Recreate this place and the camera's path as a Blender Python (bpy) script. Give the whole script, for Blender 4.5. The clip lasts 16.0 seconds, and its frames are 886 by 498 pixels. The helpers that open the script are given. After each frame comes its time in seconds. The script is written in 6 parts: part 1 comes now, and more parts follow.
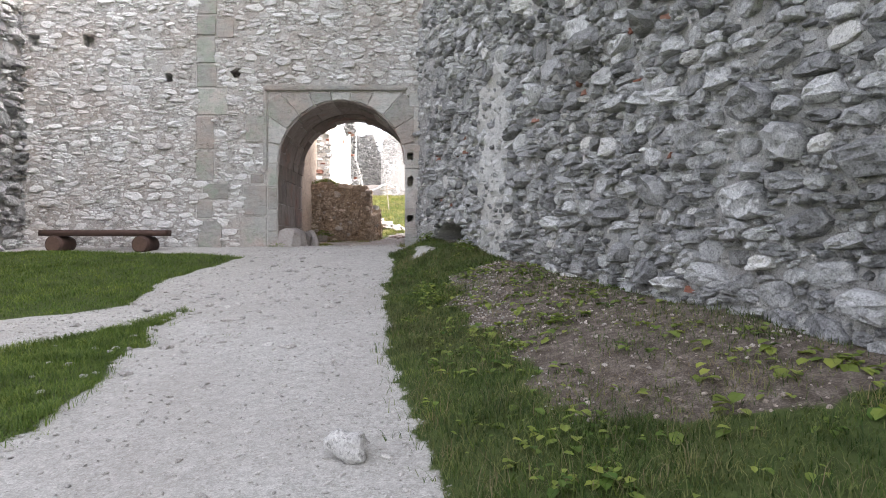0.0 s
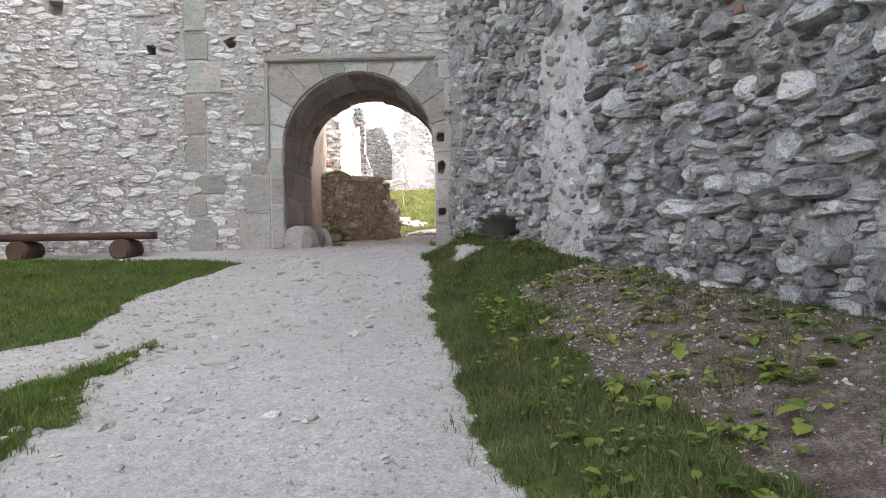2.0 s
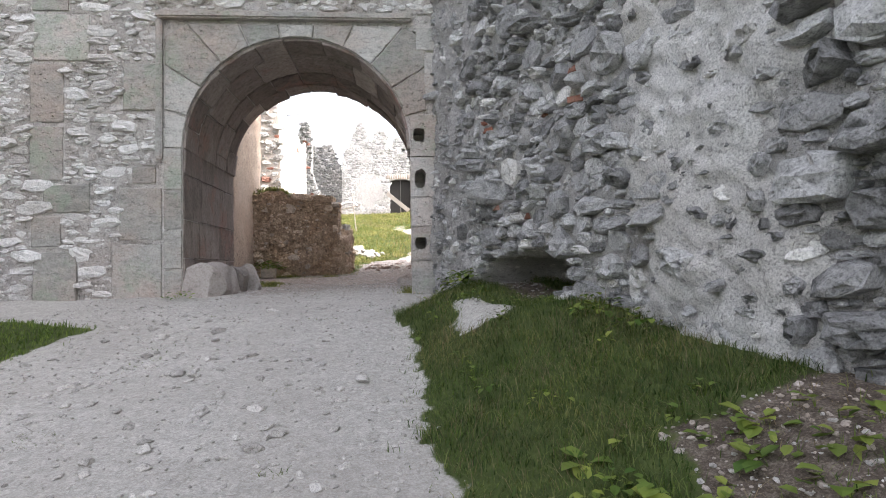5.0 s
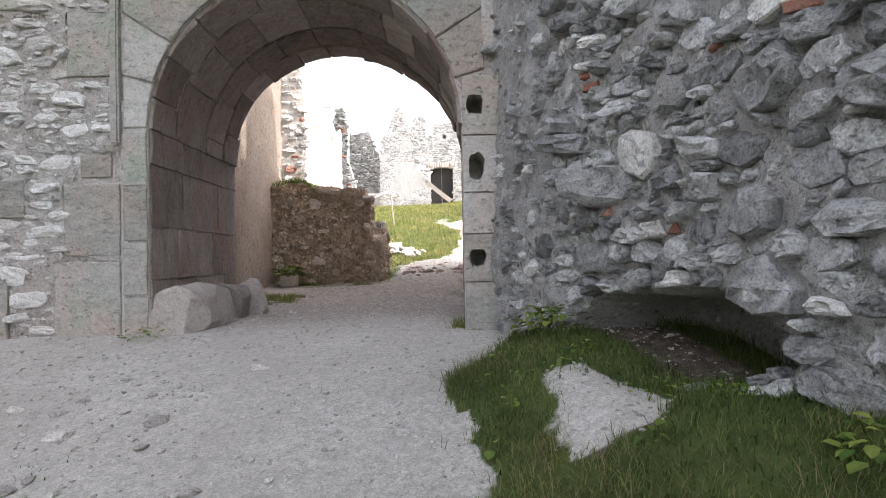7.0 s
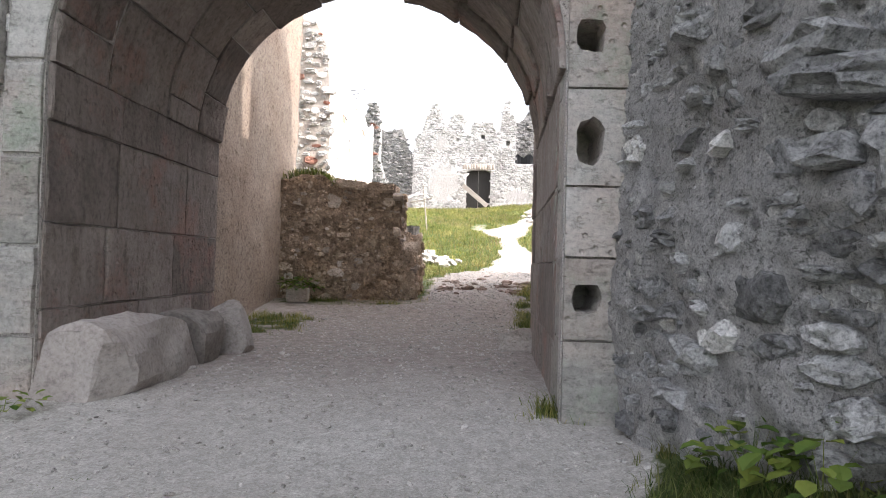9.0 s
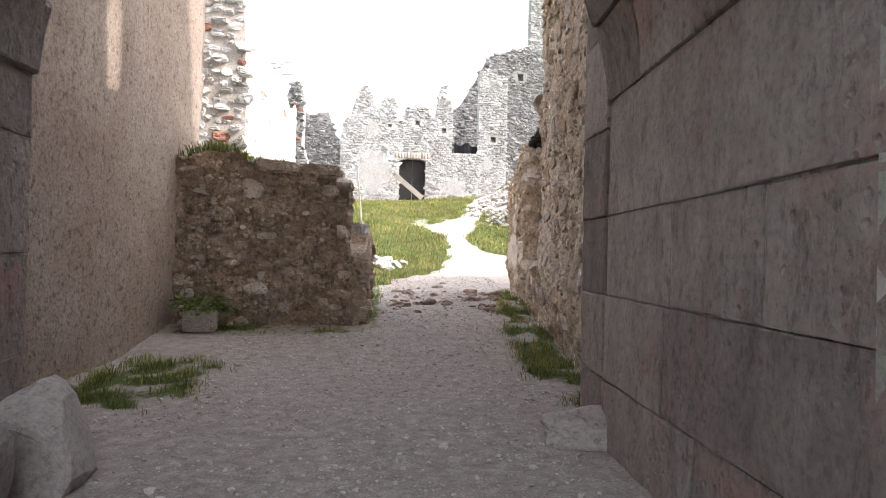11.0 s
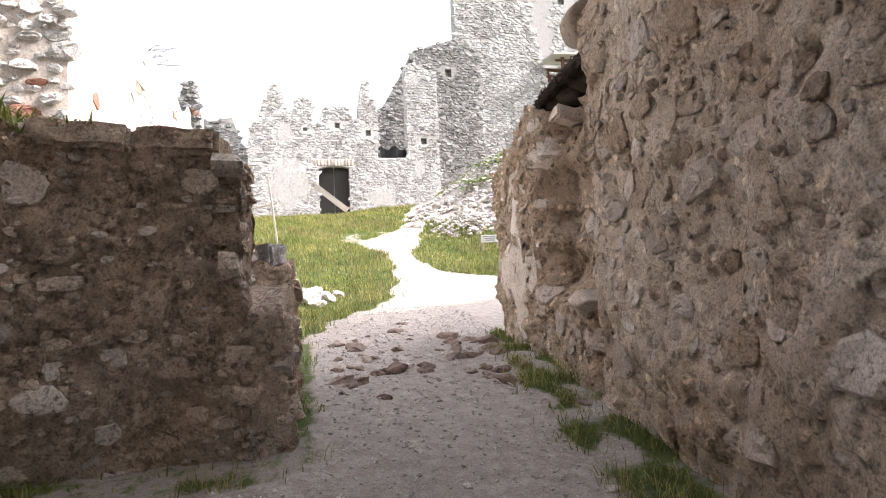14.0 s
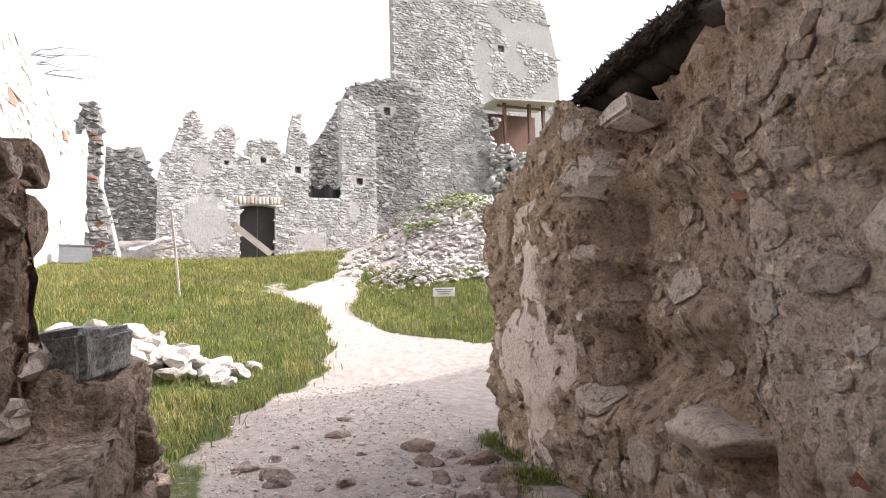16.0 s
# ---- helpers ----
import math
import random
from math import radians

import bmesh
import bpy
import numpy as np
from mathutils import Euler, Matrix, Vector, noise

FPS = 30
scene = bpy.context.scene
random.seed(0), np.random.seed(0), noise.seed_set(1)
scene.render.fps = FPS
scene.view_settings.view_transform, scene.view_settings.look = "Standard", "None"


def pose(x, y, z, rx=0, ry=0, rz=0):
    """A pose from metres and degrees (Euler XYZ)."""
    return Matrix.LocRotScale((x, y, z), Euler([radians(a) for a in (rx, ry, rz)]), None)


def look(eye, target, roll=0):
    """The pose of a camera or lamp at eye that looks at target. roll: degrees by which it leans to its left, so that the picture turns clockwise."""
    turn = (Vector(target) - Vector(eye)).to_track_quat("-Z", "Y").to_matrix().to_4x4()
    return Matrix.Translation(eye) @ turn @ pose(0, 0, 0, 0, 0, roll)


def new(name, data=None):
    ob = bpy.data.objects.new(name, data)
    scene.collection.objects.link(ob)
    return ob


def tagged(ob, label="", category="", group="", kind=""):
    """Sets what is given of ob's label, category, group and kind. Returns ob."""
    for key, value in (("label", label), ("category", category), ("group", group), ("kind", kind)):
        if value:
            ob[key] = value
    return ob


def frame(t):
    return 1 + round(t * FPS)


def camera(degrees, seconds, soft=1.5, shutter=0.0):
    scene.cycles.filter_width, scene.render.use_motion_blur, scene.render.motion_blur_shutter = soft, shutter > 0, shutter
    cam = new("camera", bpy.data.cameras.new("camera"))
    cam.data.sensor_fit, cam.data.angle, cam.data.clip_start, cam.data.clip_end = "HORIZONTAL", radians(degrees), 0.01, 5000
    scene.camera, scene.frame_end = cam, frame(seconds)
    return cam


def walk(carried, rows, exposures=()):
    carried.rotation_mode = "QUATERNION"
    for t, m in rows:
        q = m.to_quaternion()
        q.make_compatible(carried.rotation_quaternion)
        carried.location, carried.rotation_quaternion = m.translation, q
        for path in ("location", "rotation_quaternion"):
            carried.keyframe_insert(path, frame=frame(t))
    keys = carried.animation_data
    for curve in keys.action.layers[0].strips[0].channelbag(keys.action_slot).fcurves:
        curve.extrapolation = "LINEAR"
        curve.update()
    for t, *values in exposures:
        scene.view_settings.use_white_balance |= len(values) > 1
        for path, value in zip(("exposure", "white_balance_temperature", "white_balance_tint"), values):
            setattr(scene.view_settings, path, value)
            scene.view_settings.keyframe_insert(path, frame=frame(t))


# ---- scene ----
cam = camera(72.2, 16.0, soft=1.0)
METRES, EYE, TILT, LEAN, TURN = 22.0, 1.35, 0.0, 0.0, 0.0
ROWS = [
    (0.0, 0.0, 0.0, 0.0, 0.0, 0.0, -0.0),
    (0.5, -0.0106, 0.0258, -0.0003, 1.46, -0.71, 0.7),
    (1.0, -0.0185, 0.0565, 0.0002, 3.1, -0.28, -0.39),
    (1.5, -0.026, 0.0867, 0.0022, -1.55, 0.62, 0.98),
    (2.0, -0.0318, 0.1191, 0.0026, 0.68, -0.32, 1.19),
    (2.5, -0.0361, 0.1526, 0.0035, -4.36, 0.1, -1.6),
    (3.0, -0.0425, 0.1857, 0.005, -4.57, 0.52, 1.41),
    (5.5, -0.055, 0.3428, 0.0223, -3.78, 2.08, 0.47),
    (6.0, -0.0541, 0.3745, 0.0269, -1.56, 0.98, -0.59),
    (6.5, -0.0555, 0.4045, 0.0321, -4.45, 1.5, -0.29),
    (7.0, -0.058, 0.4328, 0.0363, -0.4, 0.94, 1.09),
    (7.5, -0.0594, 0.4604, 0.0373, 3.25, -1.43, 0.93),
    (8.0, -0.0613, 0.4907, 0.0396, 1.23, -0.62, -0.65),
    (8.5, -0.0657, 0.5228, 0.0425, 6.06, 0.98, 0.03),
    (9.0, -0.0729, 0.5542, 0.0455, 2.17, 1.37, -1.54),
    (11.5, -0.1077, 0.7109, 0.0594, -9.5, 0.35, 0.5),
    (12.0, -0.1104, 0.7393, 0.0615, -14.3, 0.08, 1.9),
    (12.5, -0.1105, 0.7712, 0.0612, -14.4, 0.34, 1.28),
    (13.0, -0.1105, 0.8034, 0.0613, -18.86, -0.05, 0.01),
    (13.5, -0.1109, 0.8348, 0.0639, -16.08, 1.96, 1.58),
    (14.0, -0.1079, 0.8651, 0.0664, -12.49, 1.97, 2.35),
    (14.5, -0.1027, 0.8955, 0.0674, -19.77, 0.13, -0.53),
    (15.0, -0.1006, 0.9263, 0.0689, -16.4, 2.07, 1.48),
    (15.5, -0.0989, 0.9563, 0.0715, -14.61, 3.02, -0.33),
    (16.0, -0.1002, 0.9828, 0.0789, -19.46, 6.17, 1.6),
]
walk(cam, [(t, pose(0, 0, EYE, TILT, LEAN, TURN) @ pose(METRES * x, METRES * y, METRES * z, 90 + pitch, roll, yaw)) for t, x, y, z, yaw, pitch, roll in ROWS],
     exposures=[(0.0, 2.32, 6330, 15), (9.0, 2.26, 6330, 14), (12.0, 2.12, 6300, 14), (13.5, 2.18, 6350, 15), (15.0, 2.0, 6420, 17), (16.0, 1.74, 6420, 18)])

# ---- sun, sky ----
SUN_AZ, SUN_EL = 104.0, 40.0
sun_way = Vector((math.sin(radians(SUN_AZ)) * math.cos(radians(SUN_EL)), math.cos(radians(SUN_AZ)) * math.cos(radians(SUN_EL)), math.sin(radians(SUN_EL))))
sun = new("sun", bpy.data.lights.new("sun", "SUN"))
sun.data.energy, sun.data.angle, sun.data.color = 1.4, radians(0.6), (1.0, 0.94, 0.85)
sun.matrix_world = look((0, 0, 30), Vector((0, 0, 30)) - sun_way)
world = bpy.data.worlds.new("world")
scene.world = world
world.use_nodes = True
wn, wl = world.node_tree.nodes, world.node_tree.links
sky = wn.new("ShaderNodeTexSky")
sky.sky_type, sky.sun_disc = "NISHITA", False
sky.sun_elevation, sky.sun_rotation = radians(SUN_EL), radians(SUN_AZ)
sky.air_density, sky.dust_density, sky.ozone_density = 1.0, 5.0, 1.0
haze = wn.new("ShaderNodeHueSaturation")
haze.inputs["Saturation"].default_value = 0.3
wl.new(sky.outputs[0], haze.inputs["Color"])
wl.new(haze.outputs[0], wn["Background"].inputs["Color"])
wn["Background"].inputs["Strength"].default_value = 0.15


# ---- materials ----
def nodes_of(name):
    m = bpy.data.materials.new(name)
    m.use_nodes = True
    return m, m.node_tree.nodes, m.node_tree.links, m.node_tree.nodes["Principled BSDF"]


def ramp(n, stops):
    r = n.new("ShaderNodeValToRGB")
    while len(r.color_ramp.elements) < len(stops):
        r.color_ramp.elements.new(0.5)
    for e, (p, c) in zip(r.color_ramp.elements, stops):
        e.position, e.color = p, (*c, 1)
    return r


def tex(n, l, scale, detail=6, rough=0.6, src=None, kind="ShaderNodeTexNoise"):
    t = n.new(kind)
    t.inputs["Scale"].default_value = scale
    if kind == "ShaderNodeTexNoise":
        t.inputs["Detail"].default_value, t.inputs["Roughness"].default_value = detail, rough
    if src is not None:
        l.new(src, t.inputs["Vector"])
    return t


def mixed(n, l, fac, a, b, mode="MIX"):
    m = n.new("ShaderNodeMix")
    m.data_type, m.blend_type = "RGBA", mode
    for sock, v in ((m.inputs["Factor"], fac), (m.inputs["A"], a), (m.inputs["B"], b)):
        if isinstance(v, (int, float)):
            sock.default_value = v
        elif isinstance(v, tuple):
            sock.default_value = (*v, 1)
        else:
            l.new(v, sock)
    return m.outputs["Result"]


def maths(n, l, op, a, b=0.0):
    m = n.new("ShaderNodeMath")
    m.operation = op
    for sock, v in ((m.inputs[0], a), (m.inputs[1], b)):
        if isinstance(v, (int, float)):
            sock.default_value = v
        else:
            l.new(v, sock)
    return m.outputs[0]


def rock(name, tones, stain, stain_amount=0.5, grain=9.0, rough=0.92, bump=0.6, step=0.02, pits=0.0, lichen=None, wear_shade=0.7, bed=None, speckle=0.8, patch=3.1):
    """Weathered mineral surface: tones from piece to piece and in patches, fine grain, stains, relief, and pits whose
    dark tone also paints crevice shade.
    """
    m, n, l, p = nodes_of(name)
    pos = n.new("ShaderNodeNewGeometry")
    info = n.new("ShaderNodeObjectInfo")
    rnd = maths(n, l, "FRACT", maths(n, l, "ADD", pos.outputs["Random Per Island"], info.outputs["Random"]))
    big = tex(n, l, 0.9, 4, 0.6, pos.outputs["Position"])
    where = pos.outputs["Position"]
    if bed:
        mp = n.new("ShaderNodeMapping")
        mp.inputs["Scale"].default_value = bed
        l.new(where, mp.inputs["Vector"])
        where = mp.outputs[0]
    mid = tex(n, l, grain, 8, 0.7, where)
    fine = tex(n, l, grain * 7, 5, 0.7, pos.outputs["Position"])
    v = maths(n, l, "ADD", maths(n, l, "MULTIPLY", rnd, 0.5), maths(n, l, "MULTIPLY", mid.outputs[0], 0.85))
    v = maths(n, l, "SUBTRACT", v, 0.17)
    k = len(tones) - 1
    col = ramp(n, [(0.12 + 0.76 * i / k, c) for i, c in enumerate(tones)])
    l.new(v, col.inputs[0])
    mask = ramp(n, [(0.46, (0, 0, 0)), (0.68, (1, 1, 1))])
    l.new(maths(n, l, "ADD", maths(n, l, "MULTIPLY", big.outputs[0], 0.75), maths(n, l, "MULTIPLY", mid.outputs[0], 0.28)), mask.inputs[0])
    c = mixed(n, l, maths(n, l, "MULTIPLY", mask.outputs[0], stain_amount), col.outputs[0], stain)
    if lichen:
        spot = tex(n, l, patch, 6, 0.75, pos.outputs["Position"])
        sm = ramp(n, [(0.53, (0, 0, 0)), (0.63, (1, 1, 1))])
        l.new(spot.outputs[0], sm.inputs[0])
        c = mixed(n, l, maths(n, l, "MULTIPLY", sm.outputs[0], 0.6), c, lichen)
    # Strong speck contrast stands in for shading the flat sky light lacks.
    speck = ramp(n, [(0.3, (0.35, 0.35, 0.35)), (0.47, (0.95, 0.95, 0.95)), (0.7, (1.4, 1.4, 1.4))])
    l.new(fine.outputs[0], speck.inputs[0])
    c = mixed(n, l, speckle, c, speck.outputs[0], "MULTIPLY")
    # Dark pits: dirt and wear, with crevice shade painted into the colour.
    pit = tex(n, l, grain * 2.6, 6, 0.75, where)
    dark = ramp(n, [(0.36, (0.3, 0.29, 0.28)), (0.46, (1, 1, 1))])
    l.new(pit.outputs[0], dark.inputs[0])
    c = mixed(n, l, wear_shade, c, dark.outputs[0], "MULTIPLY")
    height = maths(n, l, "ADD", mid.outputs[0], maths(n, l, "MULTIPLY", fine.outputs[0], 0.35))
    height = maths(n, l, "ADD", height, maths(n, l, "MULTIPLY", dark.outputs[0], 0.4 * wear_shade))
    if pits:
        vor = tex(n, l, 14.0, src=pos.outputs["Position"], kind="ShaderNodeTexVoronoi")
        pm = ramp(n, [(0.1, (1, 1, 1)), (0.26, (0, 0, 0))])
        l.new(vor.outputs["Distance"], pm.inputs[0])
        deep = maths(n, l, "MULTIPLY", maths(n, l, "MULTIPLY", pm.outputs[0], mask.outputs[0]), pits)
        height = maths(n, l, "SUBTRACT", height, deep)
    l.new(c, p.inputs["Base Color"])
    p.inputs["Roughness"].default_value = rough
    p.inputs["Specular IOR Level"].default_value = 0.25
    b = n.new("ShaderNodeBump")
    b.inputs["Strength"].default_value, b.inputs["Distance"].default_value = bump, step
    l.new(height, b.inputs["Height"])
    l.new(b.outputs[0], p.inputs["Normal"])
    return m


def plant(name, a, b, dry=(0.3, 0.26, 0.1), dry_amount=0.15):
    m, n, l, p = nodes_of(name)
    geo = n.new("ShaderNodeNewGeometry")
    big = tex(n, l, 0.8, 4, 0.6, geo.outputs["Position"])
    c = mixed(n, l, geo.outputs["Random Per Island"], a, b)
    r = ramp(n, [(0.45, (0, 0, 0)), (0.7, (1, 1, 1))])
    l.new(maths(n, l, "ADD", maths(n, l, "MULTIPLY", big.outputs[0], 0.7), maths(n, l, "MULTIPLY", geo.outputs["Random Per Island"], 0.3)), r.inputs[0])
    c = mixed(n, l, maths(n, l, "MULTIPLY", r.outputs[0], dry_amount * 3), c, dry)
    tuft = tex(n, l, 2.3, 5, 0.65, geo.outputs["Position"])
    lush = ramp(n, [(0.36, (0.5, 0.56, 0.5)), (0.52, (1, 1, 1)), (0.68, (1.3, 1.22, 1.05))])
    l.new(tuft.outputs[0], lush.inputs[0])
    c = mixed(n, l, 0.85, c, lush.outputs[0], "MULTIPLY")
    l.new(c, p.inputs["Base Color"])
    p.inputs["Roughness"].default_value = 0.6
    p.inputs["Specular IOR Level"].default_value = 0.3
    t = n.new("ShaderNodeBsdfTranslucent")
    l.new(c, t.inputs["Color"])
    mx = n.new("ShaderNodeMixShader")
    mx.inputs[0].default_value = 0.35
    l.new(p.outputs[0], mx.inputs[1])
    l.new(t.outputs[0], mx.inputs[2])
    l.new(mx.outputs[0], n["Material Output"].inputs["Surface"])
    return m


def aggregate(m, scale, amount, lightness=1.5, depth=0.5):
    """Small stones showing in a mortar: cell tones and relief laid over the material."""
    n, l = m.node_tree.nodes, m.node_tree.links
    p = n["Principled BSDF"]
    pos = n.new("ShaderNodeNewGeometry")
    warp = tex(n, l, scale * 0.6, 3, 0.6, pos.outputs["Position"])
    va = n.new("ShaderNodeVectorMath")
    va.operation = "MULTIPLY_ADD"
    l.new(warp.outputs["Color"], va.inputs[0])
    va.inputs[1].default_value = (0.6 / scale,) * 3
    l.new(pos.outputs["Position"], va.inputs[2])
    v = tex(n, l, scale, src=va.outputs[0], kind="ShaderNodeTexVoronoi")
    sep = n.new("ShaderNodeSeparateColor")
    l.new(v.outputs["Color"], sep.inputs[0])
    rim = ramp(n, [(0.25, (1, 1, 1)), (0.55, (0, 0, 0))])
    l.new(v.outputs["Distance"], rim.inputs[0])
    shows = ramp(n, [(0.5, (0, 0, 0)), (0.55, (1, 1, 1))])
    l.new(sep.outputs[0], shows.inputs[0])
    mask = maths(n, l, "MULTIPLY", rim.outputs[0], shows.outputs[0])
    old = p.inputs["Base Color"].links[0].from_socket
    tone = ramp(n, [(0.0, (0.45, 0.45, 0.45)), (0.5, (1, 1, 1)), (1.0, (lightness, lightness, lightness * 0.98))])
    l.new(sep.outputs[1], tone.inputs[0])
    c = mixed(n, l, 1.0, old, tone.outputs[0], "MULTIPLY")
    l.new(mixed(n, l, maths(n, l, "MULTIPLY", mask, amount), old, c), p.inputs["Base Color"])
    b = n.new("ShaderNodeBump")
    b.inputs["Strength"].default_value, b.inputs["Distance"].default_value = depth, 0.03
    l.new(mask, b.inputs["Height"])
    l.new(p.inputs["Normal"].links[0].from_socket, b.inputs["Normal"])
    l.new(b.outputs[0], p.inputs["Normal"])


M_STONE = rock("grey_limestone", [(0.13, 0.128, 0.128), (0.36, 0.357, 0.355), (0.62, 0.615, 0.605), (0.90, 0.89, 0.875)], (0.24, 0.225, 0.205), 0.35, 9, 0.95, 1.0, 0.05, lichen=(0.16, 0.16, 0.155), wear_shade=0.55)
M_MORTAR = rock("old_lime_mortar", [(0.19, 0.18, 0.165), (0.36, 0.345, 0.325), (0.58, 0.565, 0.545)], (0.2, 0.175, 0.145), 0.5, 16, 0.98, 1.0, 0.04)
M_PALE = rock("limewashed_rubble", [(0.42, 0.40, 0.38), (0.66, 0.645, 0.625), (0.80, 0.785, 0.765), (0.90, 0.885, 0.865)], (0.50, 0.41, 0.34), 0.35, 8, 0.95, 1.0, 0.035, wear_shade=0.4, speckle=0.6)
M_PALE_MORTAR = rock("pale_lime_mortar", [(0.36, 0.33, 0.305), (0.58, 0.555, 0.525), (0.76, 0.735, 0.71)], (0.42, 0.345, 0.29), 0.6, 12, 0.98, 1.0, 0.03)
M_GROUT = rock("grey_lime_grout", [(0.27, 0.26, 0.25), (0.47, 0.455, 0.44), (0.74, 0.72, 0.70)], (0.30, 0.28, 0.25), 0.5, 14, 0.98, 1.0, 0.05, wear_shade=0.7)
M_RUIN = rock("ruin_rubble", [(0.18, 0.175, 0.17), (0.36, 0.355, 0.345), (0.52, 0.51, 0.495), (0.68, 0.67, 0.65)], (0.24, 0.225, 0.205), 0.85, 4, 0.95, 0.9, 0.04, wear_shade=0.7)
# Tones about half of ruin_rubble, for the rear and corner walls.
M_RUIN_DARK = rock("dark_ruin_rubble", [(0.09, 0.088, 0.086), (0.19, 0.187, 0.182), (0.29, 0.285, 0.275), (0.40, 0.39, 0.38)], (0.15, 0.14, 0.13), 0.6, 4, 0.95, 0.9, 0.04, wear_shade=0.7)
M_RUIN_PLASTER = rock("ruin_plaster", [(0.27, 0.262, 0.25), (0.37, 0.36, 0.345), (0.46, 0.45, 0.435)], (0.30, 0.28, 0.255), 0.5, 4, 0.96, 0.7, 0.03, wear_shade=0.5)
M_RUIN_MORTAR = rock("ruin_mortar", [(0.22, 0.215, 0.20), (0.39, 0.38, 0.36), (0.53, 0.52, 0.50)], (0.24, 0.22, 0.195), 0.5, 6, 0.98, 0.9, 0.03)
M_PLASTER = rock("worn_lime_plaster", [(0.52, 0.50, 0.475), (0.70, 0.685, 0.66), (0.84, 0.825, 0.80)], (0.46, 0.42, 0.37), 0.5, 10, 0.96, 1.0, 0.04, wear_shade=0.5)
M_ASHLAR = rock("greenish_grey_sandstone", [(0.24, 0.232, 0.21), (0.42, 0.41, 0.38), (0.61, 0.595, 0.56)], (0.45, 0.335, 0.275), 0.65, 5, 0.9, 0.9, 0.02, pits=1.6, wear_shade=0.45, bed=(0.7, 0.7, 1.8), speckle=0.5, lichen=(0.29, 0.34, 0.26), patch=1.4)
M_VAULT = rock("brownish_sandstone", [(0.13, 0.11, 0.1), (0.29, 0.25, 0.225), (0.50, 0.445, 0.41)], (0.25, 0.205, 0.185), 0.55, 3.5, 0.9, 0.9, 0.04, pits=0.8, wear_shade=0.45, bed=(1.5, 1.5, 0.6), speckle=0.5, lichen=(0.38, 0.225, 0.19), patch=0.9)
M_BROWN = rock("crumbling_brown_mortar", [(0.20, 0.15, 0.115), (0.46, 0.36, 0.275), (0.64, 0.53, 0.425), (0.80, 0.71, 0.61)], (0.42, 0.28, 0.175), 0.6, 10, 0.98, 1.0, 0.06, wear_shade=0.6)
aggregate(M_BROWN, 13.0, 0.9, 1.7, 0.8)
aggregate(M_MORTAR, 14.0, 0.9, 1.7)
aggregate(M_GROUT, 12.0, 0.9, 1.6)
aggregate(M_PALE_MORTAR, 9.0, 0.5, 1.15)
M_LANE_PLASTER = rock("smooth_pale_plaster", [(0.40, 0.345, 0.30), (0.58, 0.52, 0.465), (0.70, 0.645, 0.59)], (0.42, 0.33, 0.26), 0.5, 7, 0.95, 0.6, 0.015, wear_shade=0.5)
M_EARTH = rock("earthy_brown_mortar", [(0.16, 0.12, 0.088), (0.41, 0.32, 0.245), (0.58, 0.48, 0.385), (0.76, 0.67, 0.575)], (0.40, 0.265, 0.155), 0.6, 9, 0.98, 1.0, 0.05, wear_shade=0.65)
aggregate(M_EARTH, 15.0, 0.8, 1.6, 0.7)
M_BSTONE = rock("embedded_fieldstone", [(0.25, 0.21, 0.18), (0.46, 0.405, 0.355), (0.66, 0.605, 0.55)], (0.38, 0.285, 0.215), 0.55, 8, 0.93, 0.8, 0.025)
M_BRICK = rock("red_brick", [(0.20, 0.085, 0.06), (0.29, 0.125, 0.085), (0.36, 0.20, 0.15)], (0.28, 0.21, 0.17), 0.5, 16, 0.95, 0.7, 0.01)
M_WHITE = rock("white_limestone", [(0.42, 0.41, 0.39), (0.64, 0.625, 0.60), (0.82, 0.81, 0.785)], (0.46, 0.41, 0.34), 0.3, 9, 0.95, 0.8, 0.02)
M_FLAT = rock("brown_bedrock", [(0.12, 0.09, 0.075), (0.25, 0.195, 0.165), (0.40, 0.335, 0.29)], (0.27, 0.17, 0.13), 0.5, 7, 0.93, 0.9, 0.025)
M_PEBBLE = rock("gravel_stone", [(0.26, 0.245, 0.225), (0.46, 0.44, 0.41), (0.68, 0.655, 0.615)], (0.33, 0.285, 0.235), 0.35, 14, 0.95, 0.6, 0.01)
M_GRASS = plant("grass_blade", (0.03, 0.065, 0.012), (0.14, 0.21, 0.045), (0.27, 0.24, 0.11), 0.24)
# Lusher lawn greens, also lifted to put open-sky light into the colour.
M_LAWN_LIT = plant("lawn_blade_lit", (0.065, 0.12, 0.018), (0.19, 0.27, 0.05), (0.30, 0.28, 0.10), 0.1)
M_MEADOW = plant("sunlit_meadow_blade", (0.085, 0.125, 0.022), (0.24, 0.255, 0.06), (0.42, 0.36, 0.15), 0.28)
M_LEAF = plant("broad_leaf", (0.07, 0.14, 0.025), (0.26, 0.33, 0.07), (0.34, 0.32, 0.07), 0.12)
M_STRAW = plant("dry_stalk", (0.2, 0.16, 0.09), (0.32, 0.26, 0.15), (0.16, 0.11, 0.06), 0.1)
M_TWIG = rock("dark_brushwood", [(0.03, 0.025, 0.02), (0.07, 0.055, 0.045), (0.13, 0.105, 0.085)], (0.05, 0.04, 0.03), 0.3, 20, 0.9, 0.5, 0.01)


